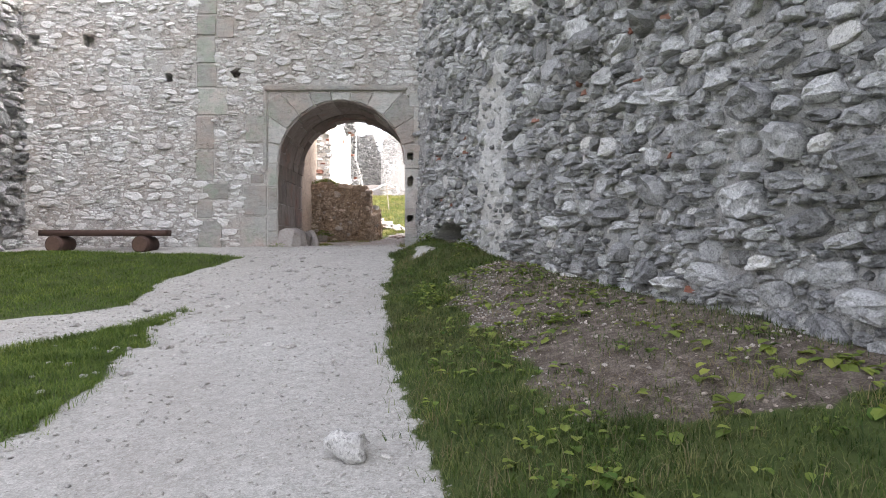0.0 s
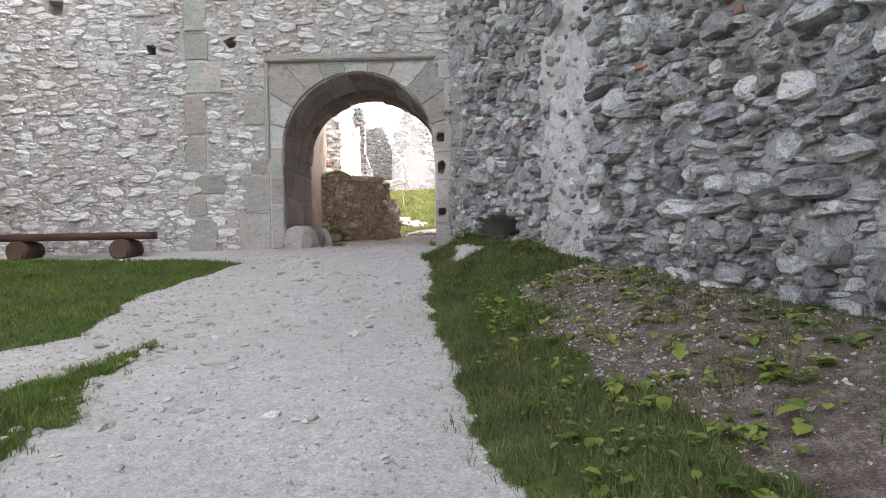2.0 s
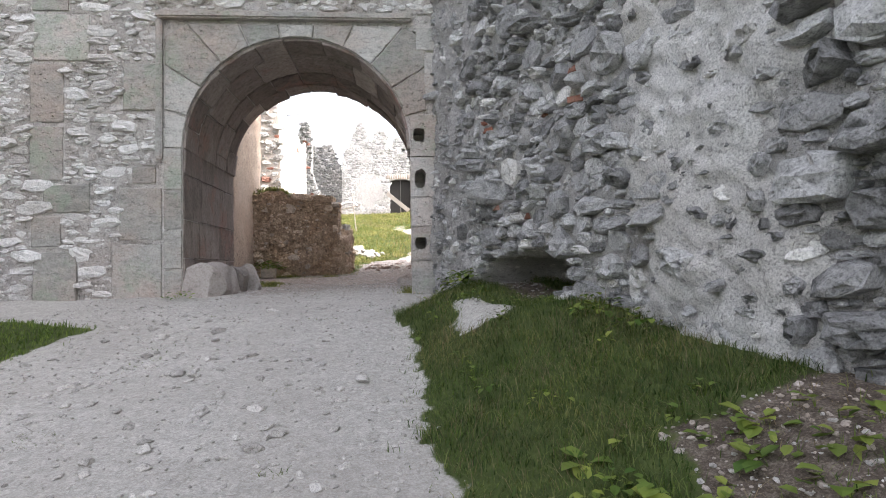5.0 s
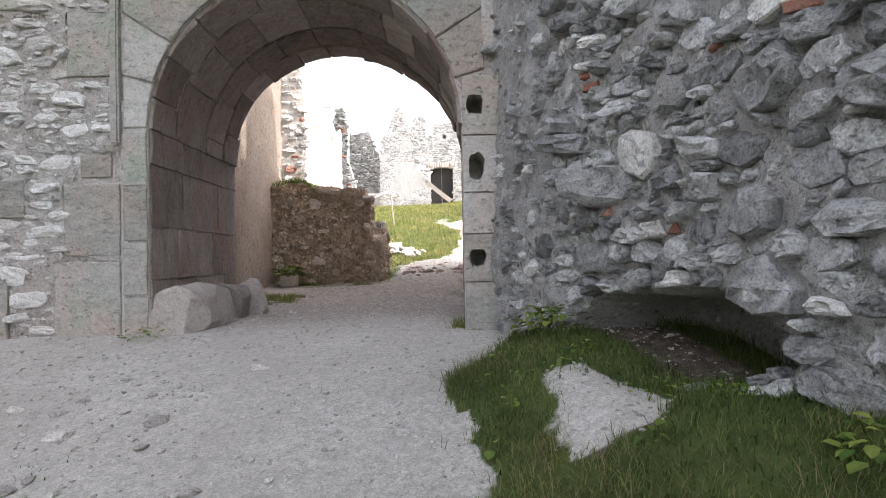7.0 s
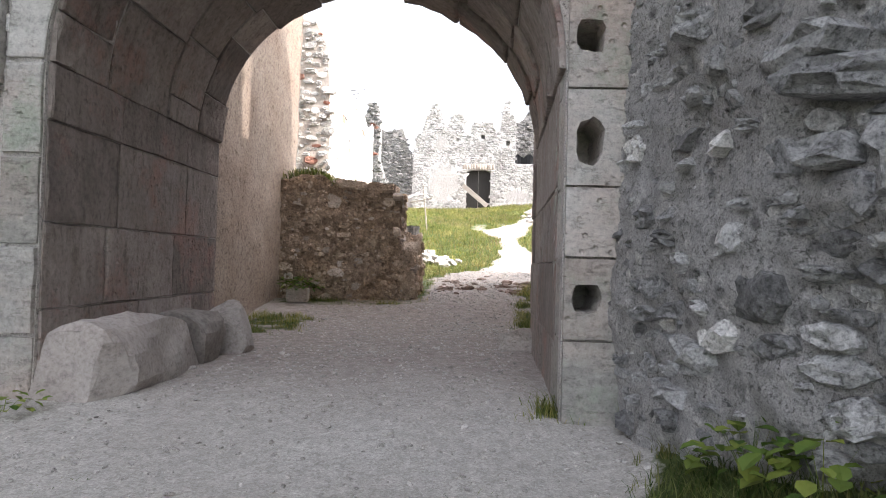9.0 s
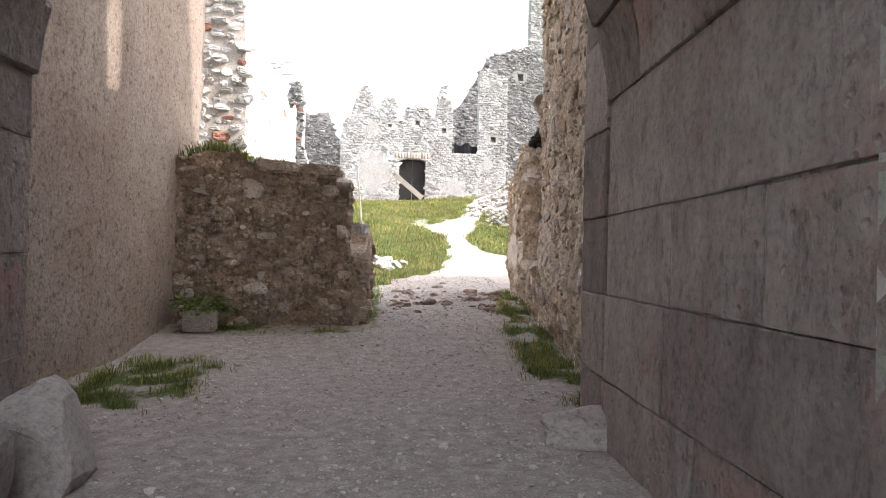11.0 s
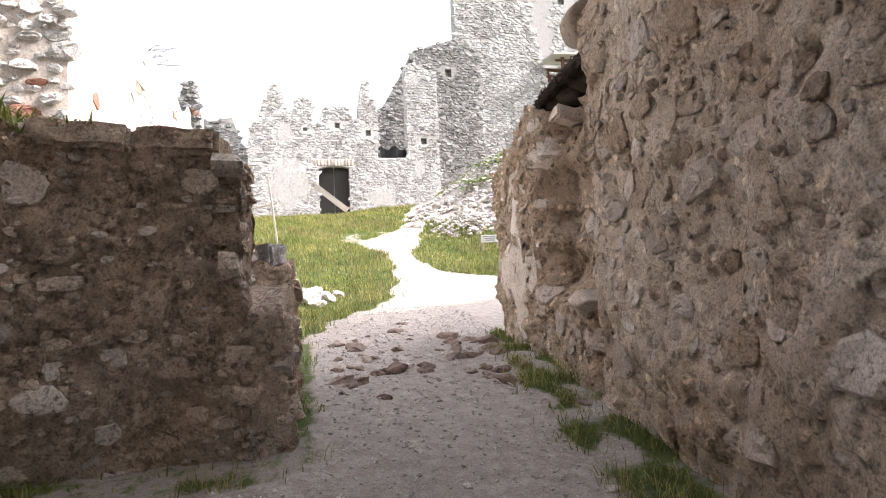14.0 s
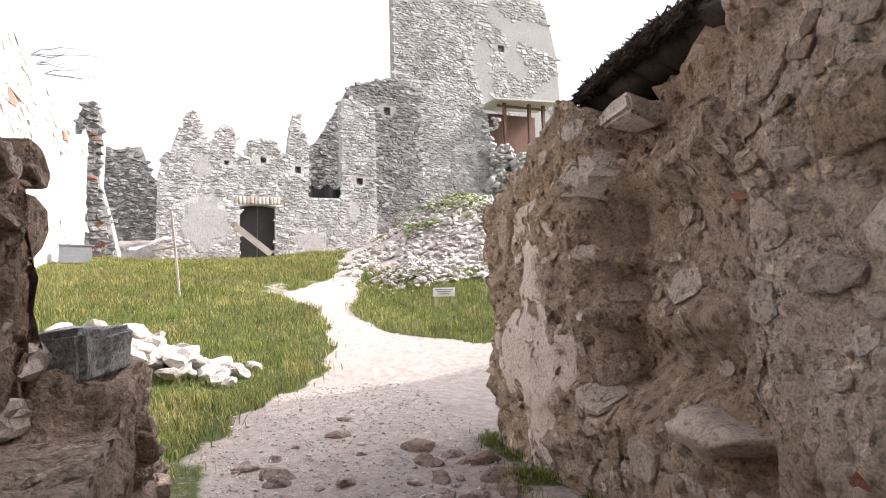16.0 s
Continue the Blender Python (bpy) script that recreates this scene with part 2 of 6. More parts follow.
def wood(name, dark, light, along=0):
    m, n, l, p = nodes_of(name)
    co = n.new("ShaderNodeTexCoord")
    mp = n.new("ShaderNodeMapping")
    s = [14, 14, 14]
    s[along] = 1.2
    mp.inputs["Scale"].default_value = s
    l.new(co.outputs["Object"], mp.inputs["Vector"])
    a = tex(n, l, 1.0, 8, 0.7, mp.outputs[0])
    b = tex(n, l, 2.2, 3, 0.5, co.outputs["Object"])
    r = ramp(n, [(0.3, dark), (0.7, light)])
    l.new(maths(n, l, "ADD", maths(n, l, "MULTIPLY", a.outputs[0], 0.7), maths(n, l, "MULTIPLY", b.outputs[0], 0.3)), r.inputs[0])
    l.new(r.outputs[0], p.inputs["Base Color"])
    p.inputs["Roughness"].default_value = 0.75
    bu = n.new("ShaderNodeBump")
    bu.inputs["Strength"].default_value, bu.inputs["Distance"].default_value = 0.5, 0.006
    l.new(a.outputs[0], bu.inputs["Height"])
    l.new(bu.outputs[0], p.inputs["Normal"])
    return m


M_BENCH = wood("dark_stained_timber", (0.035, 0.018, 0.013), (0.10, 0.055, 0.04))
M_END = wood("cut_log_end", (0.06, 0.032, 0.022), (0.13, 0.075, 0.052), 1)
M_BOARD = wood("weathered_grey_board", (0.28, 0.24, 0.2), (0.5, 0.45, 0.4))
M_SHED = wood("red_brown_timber", (0.08, 0.036, 0.026), (0.17, 0.085, 0.06), 2)
M_DOOR = wood("nearly_black_door_wood", (0.012, 0.011, 0.010), (0.03, 0.026, 0.022), 2)


def plain(name, c, rough=0.7):
    m, n, l, p = nodes_of(name)
    t = tex(n, l, 6.0, 6, 0.7)
    r = ramp(n, [(0.3, tuple(x * 0.75 for x in c)), (0.7, c)])
    l.new(t.outputs[0], r.inputs[0])
    l.new(r.outputs[0], p.inputs["Base Color"])
    p.inputs["Roughness"].default_value = rough
    return m


M_TARP = plain("white_tarpaulin", (0.75, 0.75, 0.74), 0.5)
M_BLACK = plain("dark_panel", (0.02, 0.02, 0.022), 0.6)
M_ROOF = plain("pale_roof_sheet", (0.6, 0.58, 0.55), 0.5)


def ground_material():
    m, n, l, p = nodes_of("gravel_soil_and_turf")
    geo = n.new("ShaderNodeNewGeometry")
    at = n.new("ShaderNodeAttribute")
    at.attribute_name = "cover"
    sep = n.new("ShaderNodeSeparateColor")
    l.new(at.outputs["Color"], sep.inputs[0])
    big = tex(n, l, 0.7, 5, 0.65, geo.outputs["Position"])
    mid = tex(n, l, 9, 8, 0.75, geo.outputs["Position"])
    fine = tex(n, l, 75, 5, 0.75, geo.outputs["Position"])
    vor = tex(n, l, 38, src=geo.outputs["Position"], kind="ShaderNodeTexVoronoi")
    grit = ramp(n, [(0.34, (0.29, 0.276, 0.25)), (0.5, (0.46, 0.443, 0.407)), (0.66, (0.72, 0.70, 0.655))])
    l.new(maths(n, l, "ADD", maths(n, l, "MULTIPLY", mid.outputs[0], 0.3), maths(n, l, "MULTIPLY", fine.outputs[0], 0.7)), grit.inputs[0])
    tone = n.new("ShaderNodeRGBToBW")
    l.new(vor.outputs["Color"], tone.inputs[0])
    gp = mixed(n, l, 0.35, grit.outputs[0], tone.outputs[0], "SOFT_LIGHT")
    warm = ramp(n, [(0.4, (0, 0, 0)), (0.65, (1, 1, 1))])
    l.new(big.outputs[0], warm.inputs[0])
    gp = mixed(n, l, maths(n, l, "MULTIPLY", warm.outputs[0], 0.4), gp, (0.34, 0.31, 0.275))
    brown = ramp(n, [(0.34, (0.16, 0.132, 0.115)), (0.5, (0.33, 0.29, 0.262)), (0.66, (0.56, 0.515, 0.475))])
    l.new(maths(n, l, "ADD", maths(n, l, "MULTIPLY", mid.outputs[0], 0.5), maths(n, l, "MULTIPLY", fine.outputs[0], 0.5)), brown.inputs[0])
    gp = mixed(n, l, sep.outputs[2], gp, brown.outputs[0])
    soil = ramp(n, [(0.36, (0.035, 0.028, 0.021)), (0.5, (0.125, 0.1, 0.08)), (0.64, (0.34, 0.29, 0.245))])
    l.new(maths(n, l, "ADD", maths(n, l, "MULTIPLY", mid.outputs[0], 0.5), maths(n, l, "MULTIPLY", fine.outputs[0], 0.5)), soil.inputs[0])
    turf = ramp(n, [(0.3, (0.04, 0.055, 0.016)), (0.6, (0.08, 0.105, 0.03)), (0.8, (0.15, 0.135, 0.06))])
    l.new(mid.outputs[0], turf.inputs[0])
    edge = maths(n, l, "MULTIPLY", maths(n, l, "SUBTRACT", mid.outputs[0], 0.5), 0.9)

    def cut(s):
        r = ramp(n, [(0.42, (0, 0, 0)), (0.58, (1, 1, 1))])
        l.new(maths(n, l, "ADD", s, edge), r.inputs[0])
        return r.outputs[0]
    c = mixed(n, l, cut(sep.outputs[1]), gp, soil.outputs[0])
    c = mixed(n, l, cut(sep.outputs[0]), c, turf.outputs[0])
    l.new(c, p.inputs["Base Color"])
    p.inputs["Roughness"].default_value = 0.95
    p.inputs["Specular IOR Level"].default_value = 0.2
    b = n.new("ShaderNodeBump")
    b.inputs["Strength"].default_value, b.inputs["Distance"].default_value = 0.8, 0.014
    l.new(maths(n, l, "ADD", maths(n, l, "MULTIPLY", mid.outputs[0], 0.5), maths(n, l, "MULTIPLY", fine.outputs[0], 0.8)), b.inputs["Height"])
    l.new(b.outputs[0], p.inputs["Normal"])
    return m


M_GROUND = ground_material()


# ---- builders ----
def mesh_of(name, verts, faces, mat, smooth=True):
    me = bpy.data.meshes.new(name)
    me.from_pydata([tuple(v) for v in verts], [], faces)
    me.materials.append(mat)
    if smooth:
        me.polygons.foreach_set("use_smooth", [True] * len(me.polygons))
    return me


def part(name, bm, mat, parent, label="", smooth=False):
    """Links a bmesh as one mesh object under a thing or a part."""
    me = bpy.data.meshes.new(name)
    bm.to_mesh(me)
    bm.free()
    me.materials.append(mat)
    if smooth:
        me.polygons.foreach_set("use_smooth", [True] * len(me.polygons))
    ob = new(name, me)
    ob.parent = parent
    return tagged(ob, label)


def child(name, me, parent, m=None):
    ob = new(name, me)
    ob.parent = parent
    if m is not None:
        ob.matrix_basis = m
    return ob


def structure(name, verts, faces, mat, label, category, smooth=False):
    return tagged(new(name, mesh_of(name, verts, faces, mat, smooth)), label, category, kind="structure")


def prism(outline, depth, place, holes=()):
    """A slab with that outline (u, v) and thickness, by place(u, v, d); d runs outwards. holes: (loop, depth) pairs sunk into its face."""
    from mathutils.geometry import tessellate_polygon
    loops = [outline] + [h for h, _ in holes]
    flat = [p for lp in loops for p in lp]
    tris = tessellate_polygon([[Vector((*p, 0)) for p in lp] for lp in loops])
    verts = [place(u, v, 0.0) for u, v in flat]
    faces = [tuple(t) for t in tris]
    n = len(outline)
    base = len(verts)
    verts += [place(u, v, -depth) for u, v in outline]
    faces += [(i, (i + 1) % n, base + (i + 1) % n, base + i) for i in range(n)]
    faces += [tuple(base + i for i in reversed(t)) for t in tessellate_polygon([[Vector((*p, 0)) for p in outline]])]
    at = n
    for lp, dep in holes:
        k = len(lp)
        b = len(verts)
        verts += [place(u, v, -dep) for u, v in lp]
        faces += [(at + i, at + (i + 1) % k, b + (i + 1) % k, b + i) for i in range(k)]
        faces.append(tuple(b + i for i in range(k)))
        at += k
    bm = bmesh.new()
    vs = [bm.verts.new(v) for v in verts]
    for f in faces:
        try:
            bm.faces.new([vs[i] for i in f])
        except ValueError:
            pass
    bmesh.ops.recalc_face_normals(bm, faces=bm.faces)
    return bm


def inside(p, loop):
    x, y = p
    hit = False
    for i in range(len(loop)):
        x1, y1 = loop[i]
        x2, y2 = loop[i - 1]
        if (y1 > y) != (y2 > y) and x < (x2 - x1) * (y - y1) / (y2 - y1) + x1:
            hit = not hit
    return hit


def rubble_cells(u0, u1, v0, v1, su, sv, rnd, gone=0.2, jit=0.8):
    """Irregular fitted stones: polygons (u, v) of random size that fill the rectangle."""
    nu, nv = max(1, int((u1 - u0) / su)), max(1, int((v1 - v0) / sv))
    asp = su / sv
    grid = {}
    for j in range(-2, nv + 2):
        for i in range(-2, nu + 2):
            if rnd.random() > gone:
                shift = 0.5 * (j % 2)
                grid[i, j] = (u0 + (i + shift + 0.5 + jit * (rnd.random() - 0.5)) * su, (v0 + (j + 0.5 + jit * 0.9 * (rnd.random() - 0.5)) * sv) * asp)
    out = []
    for (i, j), (px, py) in grid.items():
        if not (0 <= i < nu and 0 <= j < nv):
            continue
        poly = [(px - 2 * su, py - 2 * su), (px + 2 * su, py - 2 * su), (px + 2 * su, py + 2 * su), (px - 2 * su, py + 2 * su)]
        near = sorted(((grid[a, b][0] - px) ** 2 + (grid[a, b][1] - py) ** 2, a, b) for a in range(i - 3, i + 4) for b in range(j - 3, j + 4) if (a, b) in grid and (a, b) != (i, j))[:14]
        for _, a, b in near:
            qx, qy = grid[a, b]
            mx, my, nx, ny = (px + qx) / 2, (py + qy) / 2, qx - px, qy - py
            res = []
            for k in range(len(poly)):
                s, e = poly[k - 1], poly[k]
                ds, de = (s[0] - mx) * nx + (s[1] - my) * ny, (e[0] - mx) * nx + (e[1] - my) * ny
                if (ds < 0) != (de < 0):
                    t = ds / (ds - de)
                    res.append((s[0] + t * (e[0] - s[0]), s[1] + t * (e[1] - s[1])))
                if de < 0:
                    res.append(e)
            poly = res
            if len(poly) < 3:
                break
        if len(poly) >= 3:
            out.append([(x, y / asp) for x, y in poly])
    return out


def course_cells(u0, u1, v0, v1, course, width, rnd, vary=0.25):
    """Squared blocks laid in courses: rectangles (u, v)."""
    out, v, k = [], v0, 0
    while v < v1 - 0.05:
        h = course * rnd.uniform(1 - vary, 1 + vary)
        if v1 - (v + h) < course * 0.4:
            h = v1 - v
        u = u0 - (rnd.random() * 0.5 * width if k % 2 else 0)
        while u < u1 - 0.02:
            w = width * rnd.uniform(1 - vary, 1 + vary * 1.6)
            if u1 - (u + w) < width * 0.35:
                w = u1 - u
            a, b = max(u, u0), min(u + w, u1)
            if b - a > 0.06:
                out.append([(a, v), (b, v), (b, v + h), (a, v + h)])
            u += w
        v += h
        k += 1
    return out


def curved(cells, k=3):
    """Rectangles with extra corners along u, to follow a curved face."""
    out = []
    for (a, v), _, (b, w), _ in cells:
        us = [a + (b - a) * i / k for i in range(k + 1)]
        out.append([(u, v) for u in us] + [(u, w) for u in reversed(us)])
    return out


def stone_shape(poly, place, rnd, joint=0.012, proud=0.04, rough=0.35, rounded=True, tilt=0.25, sink=0.04, bevel=0.0):
    """One fitted stone: rim in the joint, worn shoulder, uneven face."""
    cx, cy = sum(p[0] for p in poly) / len(poly), sum(p[1] for p in poly) / len(poly)
    if rounded:
        poly = [q for k in range(len(poly)) for q in ((poly[k - 1][0] * 0.86 + poly[k][0] * 0.14, poly[k - 1][1] * 0.86 + poly[k][1] * 0.14), (poly[k - 1][0] * 0.14 + poly[k][0] * 0.86, poly[k - 1][1] * 0.14 + poly[k][1] * 0.86))]
    if bevel:
        edges = []
        for k in range(len(poly)):
            (xa, ya), (xb, yb) = poly[k - 1], poly[k]
            m = max(1, min(6, round(math.hypot(xb - xa, yb - ya) / 0.13)))
            edges += [(xa + (xb - xa) * i / m + (i and rnd.uniform(-1, 1) * 0.35 * bevel), ya + (yb - ya) * i / m + (i and rnd.uniform(-1, 1) * 0.35 * bevel)) for i in range(m)]
        poly = edges
    n = len(poly)
    size = math.sqrt(max(abs(sum(poly[k - 1][0] * poly[k][1] - poly[k][0] * poly[k - 1][1] for k in range(n))) / 2, 1e-4))
    s0 = max(0.4, 1 - 2 * joint / size)
    d = proud * rnd.uniform(0.45, 1.5)
    ta, tb = (rnd.uniform(-tilt, tilt) * proud / size for _ in range(2))
    tb -= tilt * proud / size * 0.4
    verts = []
    s1, s2 = (s0 - bevel / size, s0 - 3 * bevel / size) if bevel else (s0 * 0.97, s0 * 0.8)
    for scale, dep, wob in ((s0, -sink, 0.0), (s1, d * (0.8 if bevel else 0.62), rough * 0.6), (s2, d, rough)):
        for x, y in poly:
            k = scale * (1 + (0.03 if bevel else 0.16) * rough * rnd.uniform(-1, 0.7 if not bevel else 0.3))
            x2, y2 = (x - cx) * k, (y - cy) * k
            verts.append(place(cx + x2, cy + y2, dep + (wob and d * wob * rnd.uniform(-0.8, 0.5) + (ta * x2 + tb * y2) * 2)))
    verts.append(place(cx, cy, d * (1 + rough * rnd.uniform(-0.3, 0.4))))
    faces = []
    for r in (0, n):
        faces += [(r + i, r + (i + 1) % n, r + n + (i + 1) % n, r + n + i) for i in range(n)]
    faces += [(2 * n + i, 2 * n + (i + 1) % n, 3 * n) for i in range(n)]
    return verts, faces, (cx, cy)


def packed(u0, u1, v0, v1, rnd, tiers, accept=None, fine=0.02, shade=0.05):
    """Random rubble: stone outlines (u, v) thrown into the rectangle, the largest first. tiers: (least and most half width, throws, height by width)."""
    full = np.zeros((int((v1 - v0) / fine) + 2, int((u1 - u0) / fine) + 2), dtype=bool)
    out = []
    for lo, hi, throws, flat in tiers:
        for _ in range(throws):
            u, v = rnd.uniform(u0, u1), rnd.uniform(v0, v1)
            if full[int((v - v0) / fine), int((u - u0) / fine)] or (accept and not accept(u, v)):
                continue
            a = rnd.uniform(lo, hi)
            b = a * flat * rnd.uniform(0.7, 1.3)
            i0, i1 = max(0, int((u - a - u0) / fine)), int((u + a - u0) / fine) + 1
            j0, j1 = max(0, int((v - b - v0) / fine)), int((v + b - v0) / fine) + 1
            spot = full[j0:j1, i0:i1]
            jj, ii = np.mgrid[j0:j0 + spot.shape[0], i0:i0 + spot.shape[1]]
            oval = np.abs(((ii + 0.5) * fine + u0 - u) / a) ** 3 + np.abs(((jj + 0.5) * fine + v0 - v) / b) ** 3 < 1
            if (spot & oval).sum() > shade * oval.sum():
                continue
            spot |= oval
            n, turn, off = rnd.randint(7, 10), rnd.gauss(0, 0.12), rnd.random()
            poly = []
            for k in range(n):
                t = 2 * math.pi * (k + off + rnd.uniform(-0.3, 0.3)) / n
                q = rnd.uniform(0.84, 1.1) / (abs(math.cos(t)) ** 3 + abs(math.sin(t)) ** 3) ** (1 / 3)
                x, y = a * q * math.cos(t), b * q * math.sin(t)
                poly.append((u + x * math.cos(turn) - y * math.sin(turn), v + x * math.sin(turn) + y * math.cos(turn)))
            out.append(poly)
    return out


def rubble_shape(poly, place, rnd, proud=0.05, rough=0.5, tilt=0.5, sink=0.05):
    """One rough quarry stone: buried rim, broken shoulder, uneven sloping face."""
    n = len(poly)
    cx, cy = sum(p[0] for p in poly) / n, sum(p[1] for p in poly) / n
    size = math.sqrt(max(abs(sum(poly[k - 1][0] * poly[k][1] - poly[k][0] * poly[k - 1][1] for k in range(n))) / 2, 1e-4))
    d = proud * rnd.uniform(0.25, 1.5) * min(1.5, 0.45 + size / 0.25)
    ta, tb = rnd.gauss(0, tilt) * d / size, rnd.gauss(-0.3 * tilt, tilt) * d / size
    verts = []
    for scale, dep, wob in ((1.0, None, 0.0), (0.97, 0.5, 0.5), (0.84, 0.9, 0.8), (0.46, 1.0, 1.0)):
        for x, y in poly:
            q = scale * (1 + 0.07 * rnd.uniform(-1, 1) * (dep is not None))
            x2, y2 = (x - cx) * q, (y - cy) * q
            verts.append(place(cx + x2, cy + y2, -sink if dep is None else d * (dep + rough * wob * rnd.uniform(-0.7, 0.5)) + ta * x2 + tb * y2))
    verts.append(place(cx, cy, d * (1 + rough * rnd.uniform(-0.4, 0.4))))
    faces = [(r + i, r + (i + 1) % n, r + n + (i + 1) % n, r + n + i) for r in (0, n, 2 * n) for i in range(n)]
    faces += [(3 * n + i, 3 * n + (i + 1) % n, 4 * n) for i in range(n)]
    return verts, faces, (cx, cy)


def skin(us, vs, place, height, keep=None):
    """An uneven bed of mortar over a wall face: a grid with that height(u, v), left open where keep(u, v) fails."""
    verts = [place(u, v, height(u, v)) for v in vs for u in us]
    w = len(us)
    faces = [(j * w + i, j * w + i + 1, (j + 1) * w + i + 1, (j + 1) * w + i) for j in range(len(vs) - 1) for i in range(w - 1) if keep is None or keep((us[i] + us[i + 1]) / 2, (vs[j] + vs[j + 1]) / 2)]
    return verts, faces


def grit(u, v, seed, a=0.02):
    """Uneven trowelled and weathered mortar."""
    return a * (1.3 * noise.noise(Vector((u * 2.2, v * 3.2, seed))) + 0.9 * noise.noise(Vector((u * 7, v * 9, seed + 3))) + 0.6 * noise.noise(Vector((u * 17, v * 17, seed + 5))))


def lay(parent, name, cells, place, mat, rnd, single=None, limit=300, odd=(), smooth=True, shaper=stone_shape, **shape):
    """Lays stones over a wall: those in the stretch single(u, v) as pieces of their own, the rest joined. odd: (share, material, name)."""
    pools, count = {}, 0
    for poly in cells:
        verts, faces, c = shaper(poly, place, rnd, **shape)
        m, nm = mat, name
        for share, other, other_name in odd:
            if rnd.random() < share:
                m, nm = other, other_name
                break
        if single and count < limit and single(*c):
            count += 1
            o = Vector(place(*c, 0.0))
            child(nm, mesh_of(nm, [Vector(v) - o for v in verts], faces, m, smooth), parent, Matrix.Translation(o))
        else:
            V, F = pools.setdefault((nm, m), ([], []))
            b = len(V)
            V += verts
            F += [tuple(b + i for i in f) for f in faces]
    for (nm, m), (V, F) in pools.items():
        tagged(child(nm + "work", mesh_of(nm + "work", V, F, m, smooth), parent), kind="stuff")


def crumbly(x0, x1, y0, y1, z0, top, res, amp, lump=0.0, sides=None):
    """A rough solid wall between those planes with an uneven top(x, y): displaced grids closed into one mesh."""
    nx, ny = max(1, round((x1 - x0) / res)), max(1, round((y1 - y0) / res))
    zmax = max(top(x0 + (x1 - x0) * i / nx, y0 + (y1 - y0) * j / ny) for i in range(nx + 1) for j in range(ny + 1))
    nz = max(1, round((zmax - z0) / res))
    ids, verts, faces = {}, [], []

    def vert(i, j, k):
        if (i, j, k) not in ids:
            x, y = x0 + (x1 - x0) * i / nx, y0 + (y1 - y0) * j / ny
            p = Vector((x, y, z0 + (top(x, y) - z0) * k / nz))
            q = p + noise.noise_vector(p * 1.3) * amp + noise.noise_vector(p * 4.1) * amp * 0.7 + noise.noise_vector(p * 11.0) * amp * 0.5 + noise.noise_vector(p * 23.0) * amp * 0.36
            if sides:
                q = q + Vector(sides(p))
            ids[i, j, k] = len(verts)
            verts.append(q)
        return ids[i, j, k]
    for k in range(nz):
        for i in range(nx):
            faces.append((vert(i, 0, k), vert(i + 1, 0, k), vert(i + 1, 0, k + 1), vert(i, 0, k + 1)))
            faces.append((vert(i, ny, k), vert(i, ny, k + 1), vert(i + 1, ny, k + 1), vert(i + 1, ny, k)))
        for j in range(ny):
            faces.append((vert(0, j, k), vert(0, j, k + 1), vert(0, j + 1, k + 1), vert(0, j + 1, k)))
            faces.append((vert(nx, j, k), vert(nx, j + 1, k), vert(nx, j + 1, k + 1), vert(nx, j, k + 1)))
    for i in range(nx):
        for j in range(ny):
            faces.append((vert(i, j, nz), vert(i + 1, j, nz), vert(i + 1, j + 1, nz), vert(i, j + 1, nz)))
            faces.append((vert(i, j, 0), vert(i, j + 1, 0), vert(i + 1, j + 1, 0), vert(i + 1, j, 0)))
    return verts, faces


def lump_mesh(name, mat, seed, squash=(1, 1, 1), sub=2, amp=0.35, smooth=False):
    """An angular boulder about 1 m across."""
    bm = bmesh.new()
    bmesh.ops.create_icosphere(bm, subdivisions=sub, radius=0.5)
    rnd = random.Random(seed)
    cuts = [(Vector((rnd.gauss(0, 1), rnd.gauss(0, 1), rnd.gauss(0, 1))).normalized(), rnd.uniform(0.28, 0.42)) for _ in range(9)]
    off = Vector((seed * 3.1, seed * 1.7, 0))
    for v in bm.verts:
        for nrm, dist in cuts:
            over = v.co.dot(nrm) - dist
            if over > 0:
                v.co -= nrm * over * 0.9
        v.co += v.co * amp * noise.noise(v.co * 2.3 + off) + noise.noise_vector(v.co * 6 + off) * 0.03
        v.co = Vector((v.co.x * squash[0], v.co.y * squash[1], v.co.z * squash[2]))
    me = bpy.data.meshes.new(name)
    bm.to_mesh(me)
    bm.free()
    me.materials.append(mat)
    if smooth:
        me.polygons.foreach_set("use_smooth", [True] * len(me.polygons))
    return me


def box_bm(sx, sy, sz, bevel=0.01, seg=2):
    bm = bmesh.new()
    bmesh.ops.create_cube(bm, size=1.0)
    for v in bm.verts:
        v.co = Vector((v.co.x * sx, v.co.y * sy, v.co.z * sz))
    if bevel:
        bmesh.ops.bevel(bm, geom=list(bm.edges), offset=bevel, segments=seg, affect="EDGES")
    return bm


# ---- the ground ----
RISE = [(-40, -2.2), (-5, -0.4), (0, -0.1), (4.8, 0.157), (8.2, 0.43), (11, 0.72), (12.6, 0.96), (13.8, 1.18), (16.3, 1.43), (21.6, 1.46), (22.9, 1.64), (24.5, 1.80), (26.1, 1.88), (30, 2.16), (33.2, 2.9), (40.5, 4.6), (45, 5.25), (49, 5.65), (55, 8.0), (60, 8.6)]
RY, RZ = [p[0] for p in RISE], [p[1] for p in RISE]
PATH_Y = [-6, 3.15, 4.4, 6.0, 10.0, 14.3, 15.2]
PATH_R = [0.9, 0.02, -0.26, -0.52, -0.93, -1.2, -0.9]
WAY_Y = [24, 27, 29, 30.7, 32.8, 34.5, 36, 39, 42, 46, 49]
